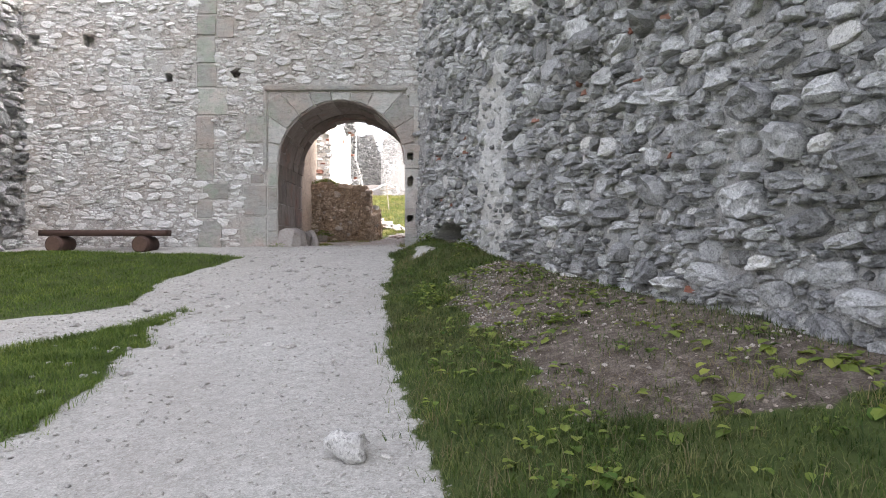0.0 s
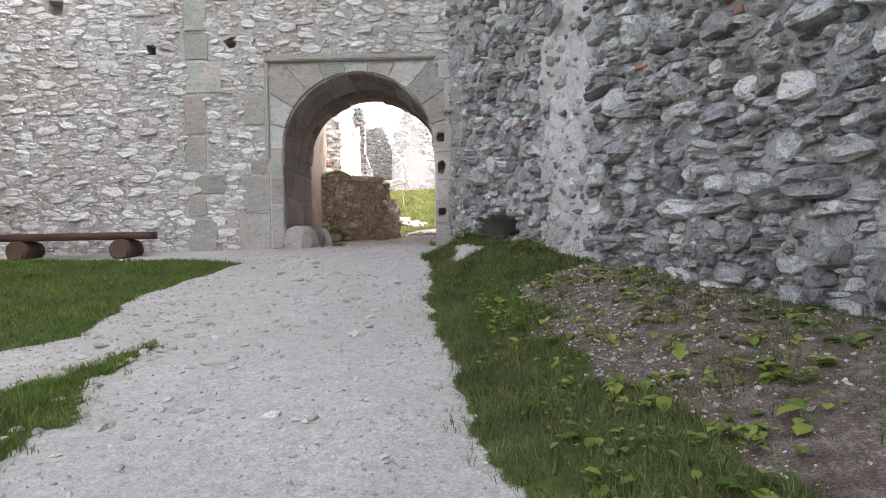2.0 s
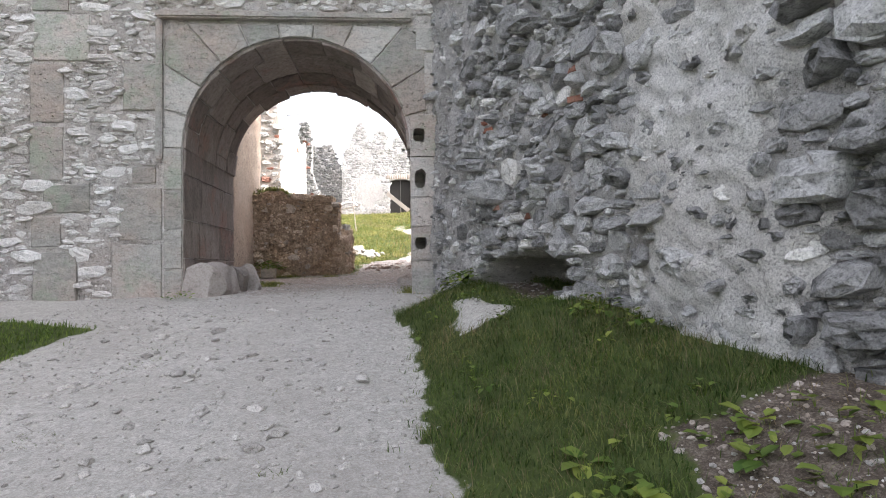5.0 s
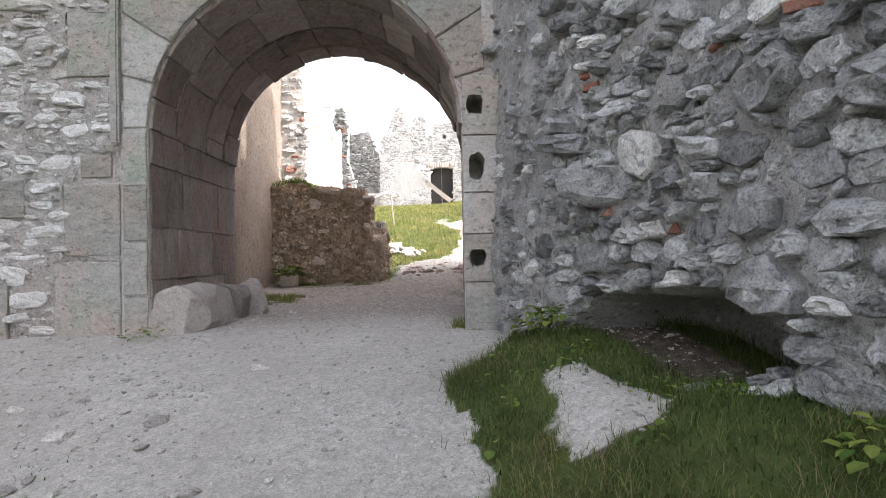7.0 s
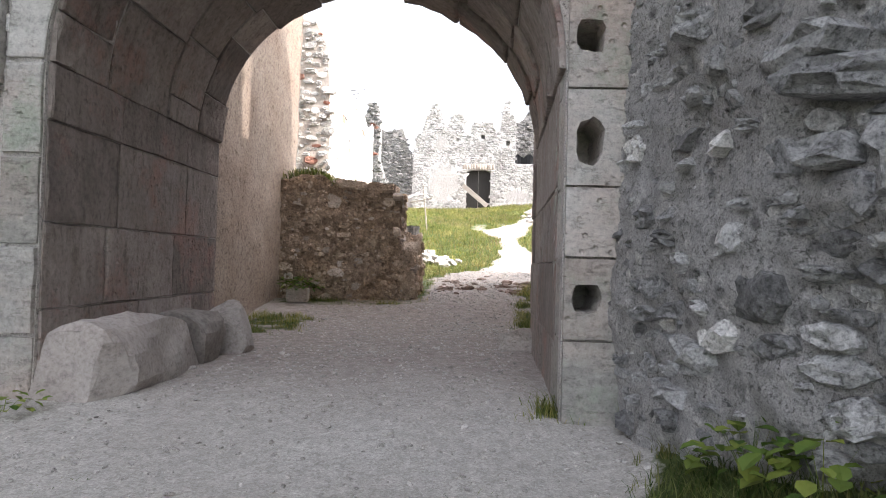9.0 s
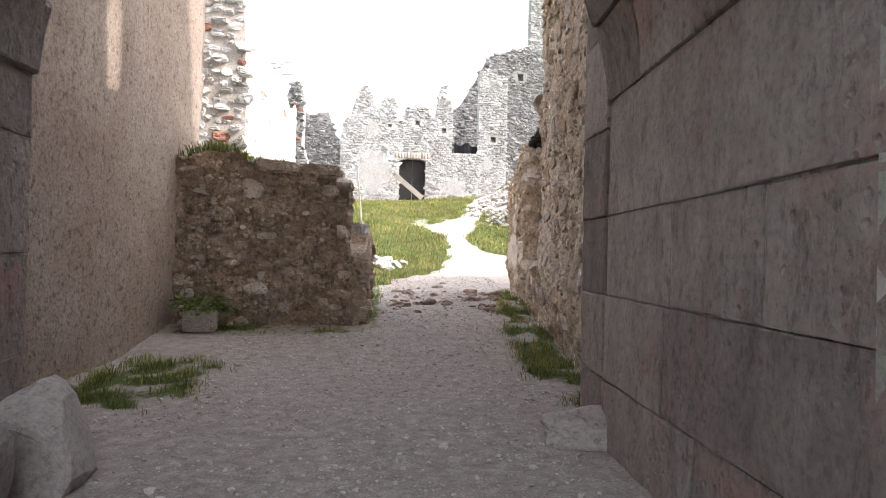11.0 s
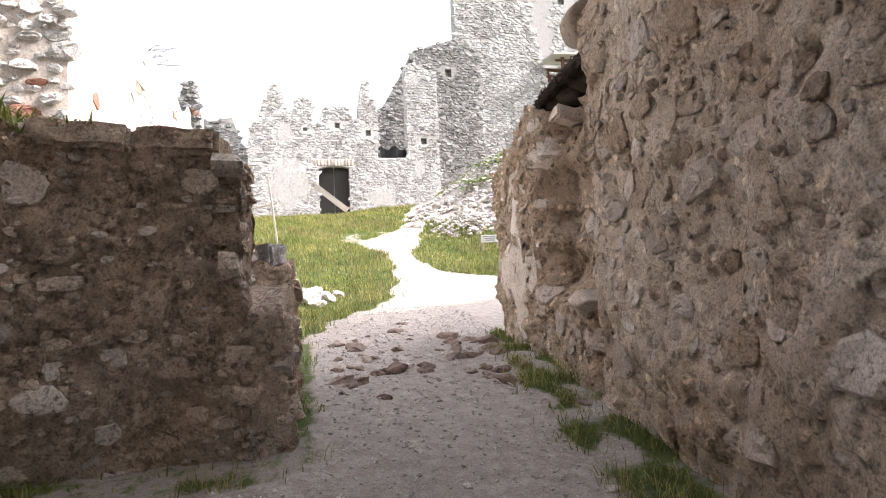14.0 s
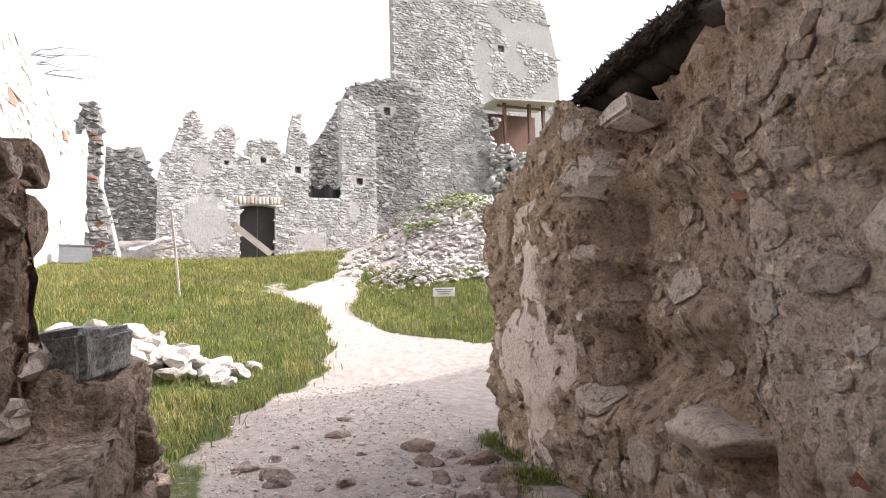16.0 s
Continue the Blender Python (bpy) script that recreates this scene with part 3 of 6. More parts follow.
WAY_L = [-2.4, -2.5, -1.9, -0.75, -0.45, -0.4, -1.1, 0.95, 1.5, 2.3, 2.6]
WAY_R = [0.1, 0.6, 2.3, 3.4, 0.5, 0.25, 0.75, 1.3, 2.9, 3.2, 3.6]


def wall_a(y):
    return 1.92 - 0.304 * (y - 7.52)


def smooth_step(a, b, x):
    t = min(1.0, max(0.0, (x - a) / (b - a)))
    return t * t * (3 - 2 * t)


def ground_z(x, y):
    z = float(np.interp(y, RY, RZ))
    if y < 17:
        edge, foot = float(np.interp(y, PATH_Y, PATH_R)), wall_a(y)
        t = smooth_step(edge, foot, x)
        z += t * 0.5 * (1 - smooth_step(13.5, 16, y)) + 0.06 * smooth_step(edge, edge + 0.25, x) * (1 - smooth_step(13.5, 15, y))
        z -= 0.3 * math.exp(-((y - 13.4) / 0.75) ** 2) * smooth_step(foot - 0.75, foot - 0.1, x)
        z += 0.1 * smooth_step(-5, -8, x) * smooth_step(5, 9, y) * (1 - smooth_step(13, 15, y))
    if y > 26:
        k = smooth_step(27, 33, y)
        z += 0.22 * math.exp(-((x - 0.5) / 1.3) ** 2 - ((y - 43.5) / 3.0) ** 2) + 0.35 * math.exp(-((x + 4.0) / 2.5) ** 2 - ((y - 36) / 4.0) ** 2)
        z += 1.9 * math.exp(-((x - 5.6) / 3.0) ** 2 - ((y - 41.5) / 4.5) ** 2) + k * 0.15 * max(0.0, x - 2.0) * (1 - smooth_step(8, 30, x))
        z -= 0.5 * math.exp(-((x + 3.6) / 1.6) ** 2 - ((y - 47.8) / 1.6) ** 2)
    z += 0.05 * noise.noise(Vector((x * 0.5, y * 0.5, 3))) + 0.018 * noise.noise(Vector((x * 2.3, y * 2.3, 7)))
    return z


def wobble(x, y, f=1.3, a=0.3):
    return a * noise.noise(Vector((x * f, y * f, 11))) + a * 0.5 * noise.noise(Vector((x * f * 3.1, y * f * 3.1, 5)))


def turf(x, y):
    """1 where grass grows."""
    w = wobble(x, y)
    if y < 16:
        edge = float(np.interp(y, PATH_Y, PATH_R))
        foot = wall_a(y)
        if x > edge + w * 0.55 + 0.12 * noise.noise(Vector((x * 6, y * 6, 2))) and x < foot + 0.1 and y < 14.6 + 0.9 * smooth_step(-1.0, -0.4, x) + w:
            if 3.9 + 1.6 * w - 0.25 * (x - edge) < y < 9.9 + w and x > edge + 0.95 + w * 1.2:
                return 0.25
            if math.hypot((x + 0.40) / 0.27, (y - 13.0) / 0.48) < 1 + 1.9 * w + 0.4 * noise.noise(Vector((x * 9, y * 9, 3))):
                return 0.0
            return 1.0
        left = float(np.interp(y, [5, 7.9, 9.1, 11.7, 13.75, 14.3], [-9, -5.75, -4.7, -5.2, -4.5, -6]))
        if x < left + w * 0.5 and 6.5 < y < 14.4 + w * 0.5:
            return 1.0
        a = float(np.interp(y, [3.4, 4.0, 6.0, 7.2, 8.7], [-2.9, -2.55, -3.05, -3.5, -3.55]))
        b = float(np.interp(y, [3.4, 4.0, 6.0, 7.2, 8.7], [-3.2, -4.6, -4.9, -4.1, -3.7]))
        if b + w * 0.4 < x < a + w * 1.0 - 0.1 and 3.4 < y < 8.7:
            return 1.0
        if y < 3 and x < -3.2 + w:
            return 1.0
        if x < -5.8 + w and y < 6.5 or x > foot + 0.6 or x < -11.6:
            return 1.0
        return 0.0
    if y < 27.2 and (x > 2.2 or x < -6.4):
        return 1.0
    if y < 19.4:
        if math.hypot((x + 4.35) / 0.6, (y - 20.5) / 1.0) < 1 + 1.6 * w or (x > -1.15 + w * 0.3 and y < 16.3):
            return 0.8
        return 0.0
    if y < 27.2:
        if math.hypot((x + 4.35) / 0.6, (y - 20.5) / 1.0) < 1 + 1.6 * w:
            return min(1.0, max(0.0, 0.6 + 0.9 * noise.noise(Vector((x * 3.5, y * 3.5, 34)))))
        rx = float(np.interp(y, [19.4, 21.0, 24.5, 25.6, 27], [-0.75, -0.85, -0.5, -0.35, 0.0]))
        if x > rx + w * 0.3 and x < 0.6:
            return min(1.0, max(0.0, 0.62 + 0.9 * noise.noise(Vector((x * 3.5, y * 2.5, 33)))))
        if y < 23.4 and x < -2.4 and y > 22.6 + w * 0.5 + 0.05 * (x + 4):
            return 0.45 + 0.3 * (w > 0.05)
        if -2.75 < x < -2.3 + w * 0.5 and y > 22.8:
            return 0.6
        return 0.0
    if x < -7.2 or x > 14:
        return 1.0
    if y < 47.5:
        left, right = float(np.interp(y, WAY_Y, WAY_L)), float(np.interp(y, WAY_Y, WAY_R))
        if x < left + w * 0.8:
            return 1.0 if not (x > left - 1.0 and 36 < y < 38 and w > 0) else 0.5
        if x > right + w * 0.6 and y > 31.6 + w:
            if math.hypot((x - 4.9) / 3.3, (y - 39.3) / 3.0) < 1 + w * 0.6:
                return 0.2
            return 1.0
    return 0.0


def bare_soil(x, y):
    if y < 12.5:
        edge = float(np.interp(y, PATH_Y, PATH_R))
        return 1.0 if x > edge + 0.3 else 0.0
    return 1.0 if y < 15 and x > wall_a(y) - 0.2 else 0.0


def spread(lo, hi, step, far):
    mid = list(np.arange(lo, hi + step / 2, step))
    out, s, a, b = [], step, lo, hi
    left, right = [], []
    while b < far:
        s *= 1.45
        a -= s
        b += s
        left.append(a)
        right.append(b)
    return left[::-1] + mid + right


def build_ground():
    xs, ys = spread(-11.5, 8.5, 0.09, 1800), spread(-4, 50, 0.11, 1800)
    verts, cover = [], []
    for y in ys:
        for x in xs:
            near = -12 < x < 12 and -6 < y < 57
            verts.append((x, y, ground_z(x, y) if abs(x) < 60 and -40 < y < 120 else float(np.interp(y, RY, RZ))))
            if near:
                # Brown gravel from the passage on; across the yard it holds down sunlit brightness.
                cover += ((turf(x - 0.07, y - 0.04) + turf(x + 0.07, y - 0.05) + turf(x - 0.03, y + 0.08) + turf(x + 0.04, y + 0.02)) / 4, bare_soil(x, y), smooth_step(15.5, 18, y) * (1 - 0.1 * smooth_step(26.5, 29.5, y)), 1.0)
            else:
                cover += (1.0, 0.0, 0.0, 1.0)
    nx = len(xs)
    faces = [(j * nx + i, j * nx + i + 1, (j + 1) * nx + i + 1, (j + 1) * nx + i) for j in range(len(ys) - 1) for i in range(nx - 1)]
    ob = structure("ground", verts, faces, M_GROUND, "pale gravel path with grass verges and bare soil", "ground", True)
    at = ob.data.color_attributes.new("cover", "FLOAT_COLOR", "POINT")
    at.data.foreach_set("color", cover)
    return ob


build_ground()


# ---- the gatehouse ----
GX, GS, GR = -2.68, 3.6, 1.675


def arch_loop(cx, spring, r, bottom, n=48):
    return [(cx + r, bottom)] + [(cx + r * math.cos(math.pi * i / n), spring + r * math.sin(math.pi * i / n)) for i in range(n + 1)] + [(cx - r, bottom)]


def rect(u, v, w, h):
    return [(u - w / 2, v - h / 2), (u + w / 2, v - h / 2), (u + w / 2, v + h / 2), (u - w / 2, v + h / 2)]


def worn_hole(u, v, w, h):
    """A socket with rounded, chipped corners."""
    r = random.Random(int(v * 100))
    out = []
    for i in range(14):
        t = 2 * math.pi * i / 14
        q = r.uniform(0.9, 1.12) / (abs(math.cos(t)) ** 4 + abs(math.sin(t)) ** 4) ** 0.25 / 2
        out.append((u + w * q * math.cos(t), v + h * q * math.sin(t)))
    return out


def gate_wall():
    rnd = random.Random(3)

    def splay(u):
        return 0.15 * max(0.0, (u - GX - 0.9) / (GR - 0.9)) if u < GX + GR + 0.01 else 0.0

    def front(u, v, d):
        return Vector((u + (splay(u) if d < -2 else 0.0), 16.0 - d, v))
    outline = [(-11.4, 0.5), (-11.4, 13.2), (-9.6, 13.5), (-7, 13.3), (-4, 13.8), (-1, 13.5), (4.5, 13.6), (4.5, 0.5)] + arch_loop(GX, GS, GR, 0.5)
    holes = [(rect(-7.22, 5.86, 0.2, 0.24), 0.5), ([(-5.62, 6.02), (-5.5, 5.86), (-5.36, 5.86), (-5.3, 6.12), (-5.46, 6.1)], 0.5), (rect(-10.77, 6.84, 0.3, 0.3), 0.3), (rect(-9.32, 6.84, 0.34, 0.34), 0.3), (rect(-0.93, 5.28, 0.2, 0.22), 0.3)] + [(rect(-0.86, hv, 0.21, hh + 0.04), 0.6) for hv, hh in ((3.79, 0.19), (3.13, 0.28), (2.16, 0.17))]
    core = part("wall_gate", prism(outline, 2.75, front, holes), M_PALE_MORTAR, None)
    tagged(core, "pale limewashed rubble gatehouse wall with arched passage", "wall", kind="structure")
    # squared blocks: the quoin strip and those bonded in beside the gate (u0, u1, v0, v1)
    squared = [(-6.46, -5.66, 4.88, 5.58), (-6.5, -6.02, 3.97, 4.84), (-6.5, -6.03, 3.12, 3.93), (-6.32, -5.64, 2.66, 3.07), (-6.48, -6.05, 2.16, 2.62), (-6.44, -5.82, 1.2, 2.1)]
    squared += [(-5.2, -4.72, 4.15, 4.86), (-5.07, -4.72, 3.08, 3.33), (-5.25, -4.64, 2.24, 3.02), (-5.35, -4.64, 1.2, 2.2), (-5.95, -5.5, 6.9, 7.4), (-0.78, -0.52, 4.4, 5.05), (-0.9, -0.52, 5.08, 5.45)]
    v = 5.62
    while v < 9.6:
        h = rnd.uniform(0.55, 0.85)
        squared.append((-6.48 + rnd.uniform(-0.05, 0.03), -5.96 + rnd.uniform(-0.03, 0.06), v, v + h - 0.03))
        v += h

    def free(u, v, gap=0.0):
        if v < 1.0 or -4.66 - gap < u < -0.55 + gap and v < 5.66 + gap:
            return False
        if any(a - gap < u < b + gap and c - gap < v < d + gap for a, b, c, d in squared):
            return False
        return not any(min(p[0] for p in h) - gap < u < max(p[0] for p in h) + gap and min(p[1] for p in h) - gap < v < max(p[1] for p in h) + gap for h, _ in holes)

    def bed(u, v):
        return 0.012 + grit(u, v, 13, 0.02)
    us, vs = list(np.arange(-11.3, 0.31, 0.05)), list(np.arange(1.0, 9.0, 0.05))
    child("mortar", mesh_of("mortar", *skin(us, vs, front, bed, lambda u, v: free(u, v, 0.01)), M_PALE_MORTAR, True), core)
    cells = packed(-11.3, 0.3, 1.05, 9.0, rnd, ((0.16, 0.26, 1500, 0.36), (0.1, 0.17, 12000, 0.36), (0.055, 0.1, 40000, 0.4), (0.028, 0.055, 60000, 0.5)), lambda u, v: free(u, v, 0.05) and (noise.noise(Vector((u * 0.8, v * 0.8, 13))) < 0.4 or rnd.random() < 0.4), shade=0.09)
    lay(core, "stone", cells, front, M_PALE, rnd, lambda u, v: v < 4.2 and -11 < u < -4.7, 300, smooth=False, shaper=rubble_shape, proud=0.036, rough=0.6, tilt=0.8, sink=0.03)
    lay(core, "quoin_block", [[(a, c), (b, c), (b, d), (a, d)] for a, b, c, d in squared], front, M_ASHLAR, rnd, lambda u, v: True, 60, joint=0.004, bevel=0.014, proud=0.035, rough=0.3, rounded=False, tilt=0.15, smooth=False)
    # squared stones round the arch
    ring = []
    k = 11
    for i in range(1, k):
        a0, a1 = math.pi * i / k, math.pi * (i + 1) / k

        def edge(a, r):
            x, y = math.cos(a) * r, math.sin(a) * r
            lim = min(1.0, 1.93 / max(abs(x), 1e-6), 1.86 / max(abs(y), 1e-6))
            return (GX + x * lim, GS + y * lim)
        am = (a0 + a1) / 2
        ring.append([edge(a0, GR), edge(a0, 2.9), edge(am, 2.9), edge(a1, 2.9), edge(a1, GR), edge(am, GR)])
    ring += course_cells(-4.62, GX - GR, 1.25, GS, 0.6, 0.5, rnd, 0.2)
    beds = (1.25, 1.9, 2.41, 2.85, 3.46, 4.1)
    jamb = [[(GX + GR, v0), (-0.58, v0), (-0.58, v1), (GX + GR, v1)] for v0, v1 in zip(beds, beds[1:])]
    lay(core, "jamb_block", ring, front, M_ASHLAR, rnd, lambda u, v: True, 80, joint=0.003, bevel=0.016, proud=0.03, rough=0.35, rounded=False, tilt=0.2, smooth=False)
    # right jamb with three square bolt holes
    for poly in jamb:
        (u0, v0), (u1, v1) = poly[0], poly[2]
        um, vm = -0.86, (v0 + v1) / 2
        sink = [(worn_hole(um, hv, 0.17, hh), 0.45) for hv, hh in ((3.79, 0.19), (3.13, 0.28), (2.16, 0.17)) if v0 < hv < v1 and u0 < -0.9]
        sink = [([(p, min(max(q, v0 + 0.04), v1 - 0.04)) for p, q in lp], dp) for lp, dp in sink]
        g = 0.008
        part("jamb_block", prism([(u0 + g, v0 + g), (u1 - g, v0 + g), (u1 - g, v1 - g), (u0 + g, v1 - g)], 0.5, lambda u, v, d: Vector((u, 15.955 - d, v)), sink), M_ASHLAR, core)
    # label mould over the arch and its left upright
    for name, bm, at in (("label_mould", box_bm(3.75, 0.16, 0.11, 0.025), (-2.83, 15.95, 5.57)), ("upright_mould", box_bm(0.09, 0.1, 2.1, 0.02), (-4.67, 15.965, 4.47))):
        ob = part(name, bm, M_ASHLAR, core)
        ob.location = at
    # barrel vault and passage sides
    reach = math.pi * GR

    def vault(u, v, d):
        a = u / GR
        return Vector((GX + (GR - d) * math.cos(a) + splay(GX + GR * math.cos(a)) * v / 2.75, 16.0 + v, GS + (GR - d) * math.sin(a)))
    lay(core, "voussoir", curved(course_cells(0, reach, 0.02, 2.75, 0.75, 0.52, rnd, 0.2)), vault, M_VAULT, rnd, lambda u, v: True, 120, joint=0.001, bevel=0.014, proud=0.035, rough=0.4, rounded=False, tilt=0.3, smooth=False)

    def left(u, v, d):
        return Vector((GX - GR + d, 16.0 + u, v))

    def right(u, v, d):
        return Vector((GX + GR - d + 0.15 * u / 2.75, 16.0 + u, v))
    lay(core, "ashlar_block", course_cells(0.02, 2.75, 1.3, GS, 0.6, 0.95, rnd, 0.2), left, M_VAULT, rnd, lambda u, v: True, 60, joint=0.001, bevel=0.01, proud=0.022, rough=0.5, rounded=False, tilt=0.12, smooth=False)
    lay(core, "ashlar_block", [q for v0, v1, w in ((1.3, 1.85, 1.2), (1.85, 2.38, 1.5), (2.38, 2.88, 0.75), (2.88, GS, 1.7)) for q in course_cells(0.3, 2.75, v0, v1, v1 - v0, w, rnd, 0.15)], right, M_VAULT, rnd, lambda u, v: True, 60, joint=0.001, bevel=0.01, proud=0.022, rough=0.5, rounded=False, tilt=0.12, smooth=False)


gate_wall()


def side_wall():
    """The tall rough rubble wall beside the path."""
    rnd = random.Random(5)
    y0, y1 = -16.0, 16.4
    a, b = Vector((wall_a(y0), y0, 0)), Vector((wall_a(y1), y1, 0))
    along = (b - a).normalized()
    out = Vector((-along.y, along.x, 0))
    long = (b - a).length
    k = long / (y1 - y0)

    def bulge(u, v):
        p = Vector((u * 0.55, v * 0.55, 2))
        return 0.09 * noise.noise(p) + 0.06 * noise.noise(p * 3.1) - 0.02 * (min(v, 9) - 1.5)

    def face(u, v, d):
        return a + along * u + Vector((0, 0, v)) + out * (d + bulge(u, v))
    niche_u = (13.5 - y0) * k

    def hollow(u, v):
        lip = 1.57 - 0.09 * (u - niche_u) + 0.12 * noise.noise(Vector((u * 2.1, v * 2.1, 8)))
        return max(0.0, 1 - math.hypot((u - niche_u) / 1.12, (v - lip) / 0.36) ** 5)

    def pale(u, v):
        """Above 0 where plaster still clings."""
        return 0.72 + 0.34 * noise.noise(Vector((u * 1.2, v * 1.5, 9))) + 0.2 * noise.noise(Vector((u * 4, v * 4, 2))) - abs(y0 + u / k - 10.85) - 1.5 * max(0.0, v - 4.3)

    def bed(u, v):
        near = smooth_step(14.2, 15.6, y0 + u / k)
        return grit(u, v, 4, 0.04) + 0.03 * near - 0.85 * hollow(u, v)
    u_a, u_b = (0.5 - y0) * k, long
    us = list(np.arange(0, u_a, 0.5)) + list(np.arange(u_a, u_b, 0.055)) + [u_b]
    vs = list(np.arange(-0.8, 6.2, 0.055)) + list(np.arange(6.3, 17.9, 0.4))
    verts, faces = skin(us, vs, face, bed)
    W, nu, nv = len(us), len(us) - 1, len(vs) - 1
    back = len(verts)
    verts += [a + along * u + Vector((0, 0, v)) - out * 1.6 for u, v in ((0, vs[0]), (long, vs[0]), (long, vs[-1]), (0, vs[-1]))]
    faces += [tuple(range(nu, -1, -1)) + (back, back + 1), tuple(nv * W + i for i in range(W)) + (back + 2, back + 3), tuple(j * W for j in range(nv + 1)) + (back + 3, back), tuple(j * W + nu for j in range(nv, -1, -1)) + (back + 1, back + 2), (back, back + 3, back + 2, back + 1)]
    core = structure("wall_right", verts, faces, M_MORTAR, "tall rough grey limestone rubble wall with brick fragments", "wall", True)
    # pale plaster clinging in a strip
    pu = list(np.arange((9.4 - y0) * k, (12.3 - y0) * k, 0.045))
    pv = list(np.arange(0.6, 5.0, 0.045))
    child("plaster_patch", mesh_of("plaster_patch", *skin(pu, pv, face, lambda u, v: 0.06 * min(1.0, max(-1.0, pale(u, v) * 4)) + grit(u, v, 6, 0.05), lambda u, v: pale(u, v) > -0.15), M_PLASTER, True), core)
    gu = list(np.arange((13.4 - y0) * k, (16.1 - y0) * k, 0.045))
    gv = list(np.arange(1.2, 6.2, 0.045))

    def smear(u, v):
        return smooth_step(13.6, 15.2, y0 + u / k) - 0.55 + 0.5 * noise.noise(Vector((u * 1.6, v * 1.3, 41))) + 0.25 * noise.noise(Vector((u * 6, v * 6, 42))) - 2 * hollow(u, v)
    child("grout", mesh_of("grout", *skin(gu, gv, face, lambda u, v: 0.07 * min(1.0, max(-1.0, smear(u, v) * 4)) + grit(u, v, 43, 0.035), lambda u, v: smear(u, v) > -0.15), M_GROUT, True), core)
    # bricks patched in (y, z)
    bricks = [(14.14, 3.52), (14.1, 3.43), (12.35, 3.32), (12.93, 3.33), (13.29, 2.31), (13.95, 2.47), (7.89, 3.38), (6.3, 3.76), (6.93, 3.84), (5.89, 0.96), (6.76, 3.21), (8.83, 2.13), (6.21, 2.3), (12.4, 3.62), (9.2, 3.3), (7.98, 3.52)]
    spots = [((y - y0) * k, v) for y, v in bricks]

    def room(u, v):
        yy = y0 + u / k
        if hollow(u, v - 0.04) > 0.0 or v < ground_z(wall_a(yy), yy) - 0.1 or v > 4.5 + 0.35 * max(yy, 0):
            return False
        if any(abs(u - p) < 0.15 and abs(v - q) < 0.07 for p, q in spots):
            return False
        if pale(u, v) > 0.1:
            return rnd.random() < 0.08
        return rnd.random() > 0.6 * smooth_step(14.6, 15.5, yy)
    cells = packed(u_a, long - 0.45, -0.1, 7.5, rnd, ((0.18, 0.27, 420, 0.55), (0.11, 0.17, 7000, 0.58), (0.065, 0.11, 40000, 0.6), (0.03, 0.065, 90000, 0.7)), room, shade=0.1)
    lay(core, "stone", cells, face, M_STONE, rnd, lambda u, v: (4.5 - y0) * k < u < (14.5 - y0) * k and v < 3.3, 300, odd=((0.06, M_WHITE, "pale_stone"),), smooth=False, shaper=rubble_shape, proud=0.075, rough=0.6, tilt=0.7, sink=0.07)
    laid = []
    for p, q in spots:
        w, h = rnd.uniform(0.06, 0.11), rnd.uniform(0.03, 0.045)
        laid.append([(p - w, q - h), (p + w * rnd.uniform(0.6, 1), q - h * rnd.uniform(0.7, 1)), (p + w, q + h), (p - w * rnd.uniform(0.6, 1), q + h)])
    lay(core, "brick", laid, face, M_BRICK, rnd, lambda u, v: True, 40, smooth=False, joint=0.004, bevel=0.012, proud=0.035, rough=0.8, rounded=False, tilt=0.9, sink=0.08)


side_wall()


def plain_wall(name, label, place, outline, thick, su, sv, seed, mat=M_PALE, mortar=M_PALE_MORTAR, holes=(), skip=None, single=None, proud=0.035, odd=(), jit=0.85, rounded=False, tiers=None):
    rnd = random.Random(seed)
    core = part(name, prism(outline, thick, place, holes), mortar, None)
    tagged(core, label, "wall", kind="structure")
    us, vs = [p[0] for p in outline], [p[1] for p in outline]
    if tiers:
        cells = packed(min(us), max(us), min(vs), max(vs), rnd, tiers, lambda u, v: inside((u, v), outline) and not (skip and skip(u, v)))
        lay(core, "stone", cells, place, mat, rnd, single, 300, odd=odd, smooth=False, shaper=rubble_shape, proud=proud, rough=0.55, tilt=0.8)
        return core
    cells = []
    for c in rubble_cells(min(us), max(us), min(vs), max(vs) + sv, su, sv, rnd, 0.22, jit):
        m = (sum(p[0] for p in c) / len(c), sum(p[1] for p in c) / len(c))
        if not inside(m, outline) or any(inside(p, h) for h, _ in holes for p in c + [m]) or (skip and skip(*m)):
            continue
        cells.append(c)
    lay(core, "stone", cells, place, mat, rnd, single, 300, odd=odd, joint=0.016, proud=proud, rough=0.7, tilt=0.6, rounded=rounded, smooth=False)
    return core


plain_wall("wall_left_outer", "weathered rubble wall closing the forecourt", lambda u, v, d: Vector((-11.07 + d, u, v)), [(6, -0.3), (16.1, -0.3), (16.1, 9.3), (13.5, 9.0), (10, 7.6), (6, 6.0)], 0.9, 0.3, 0.17, 8, M_STONE, M_MORTAR, single=lambda u, v: v > 1.5 and u > 12, proud=0.08, tiers=((0.18, 0.3, 900, 0.55), (0.1, 0.18, 6000, 0.6), (0.05, 0.1, 20000, 0.65)))


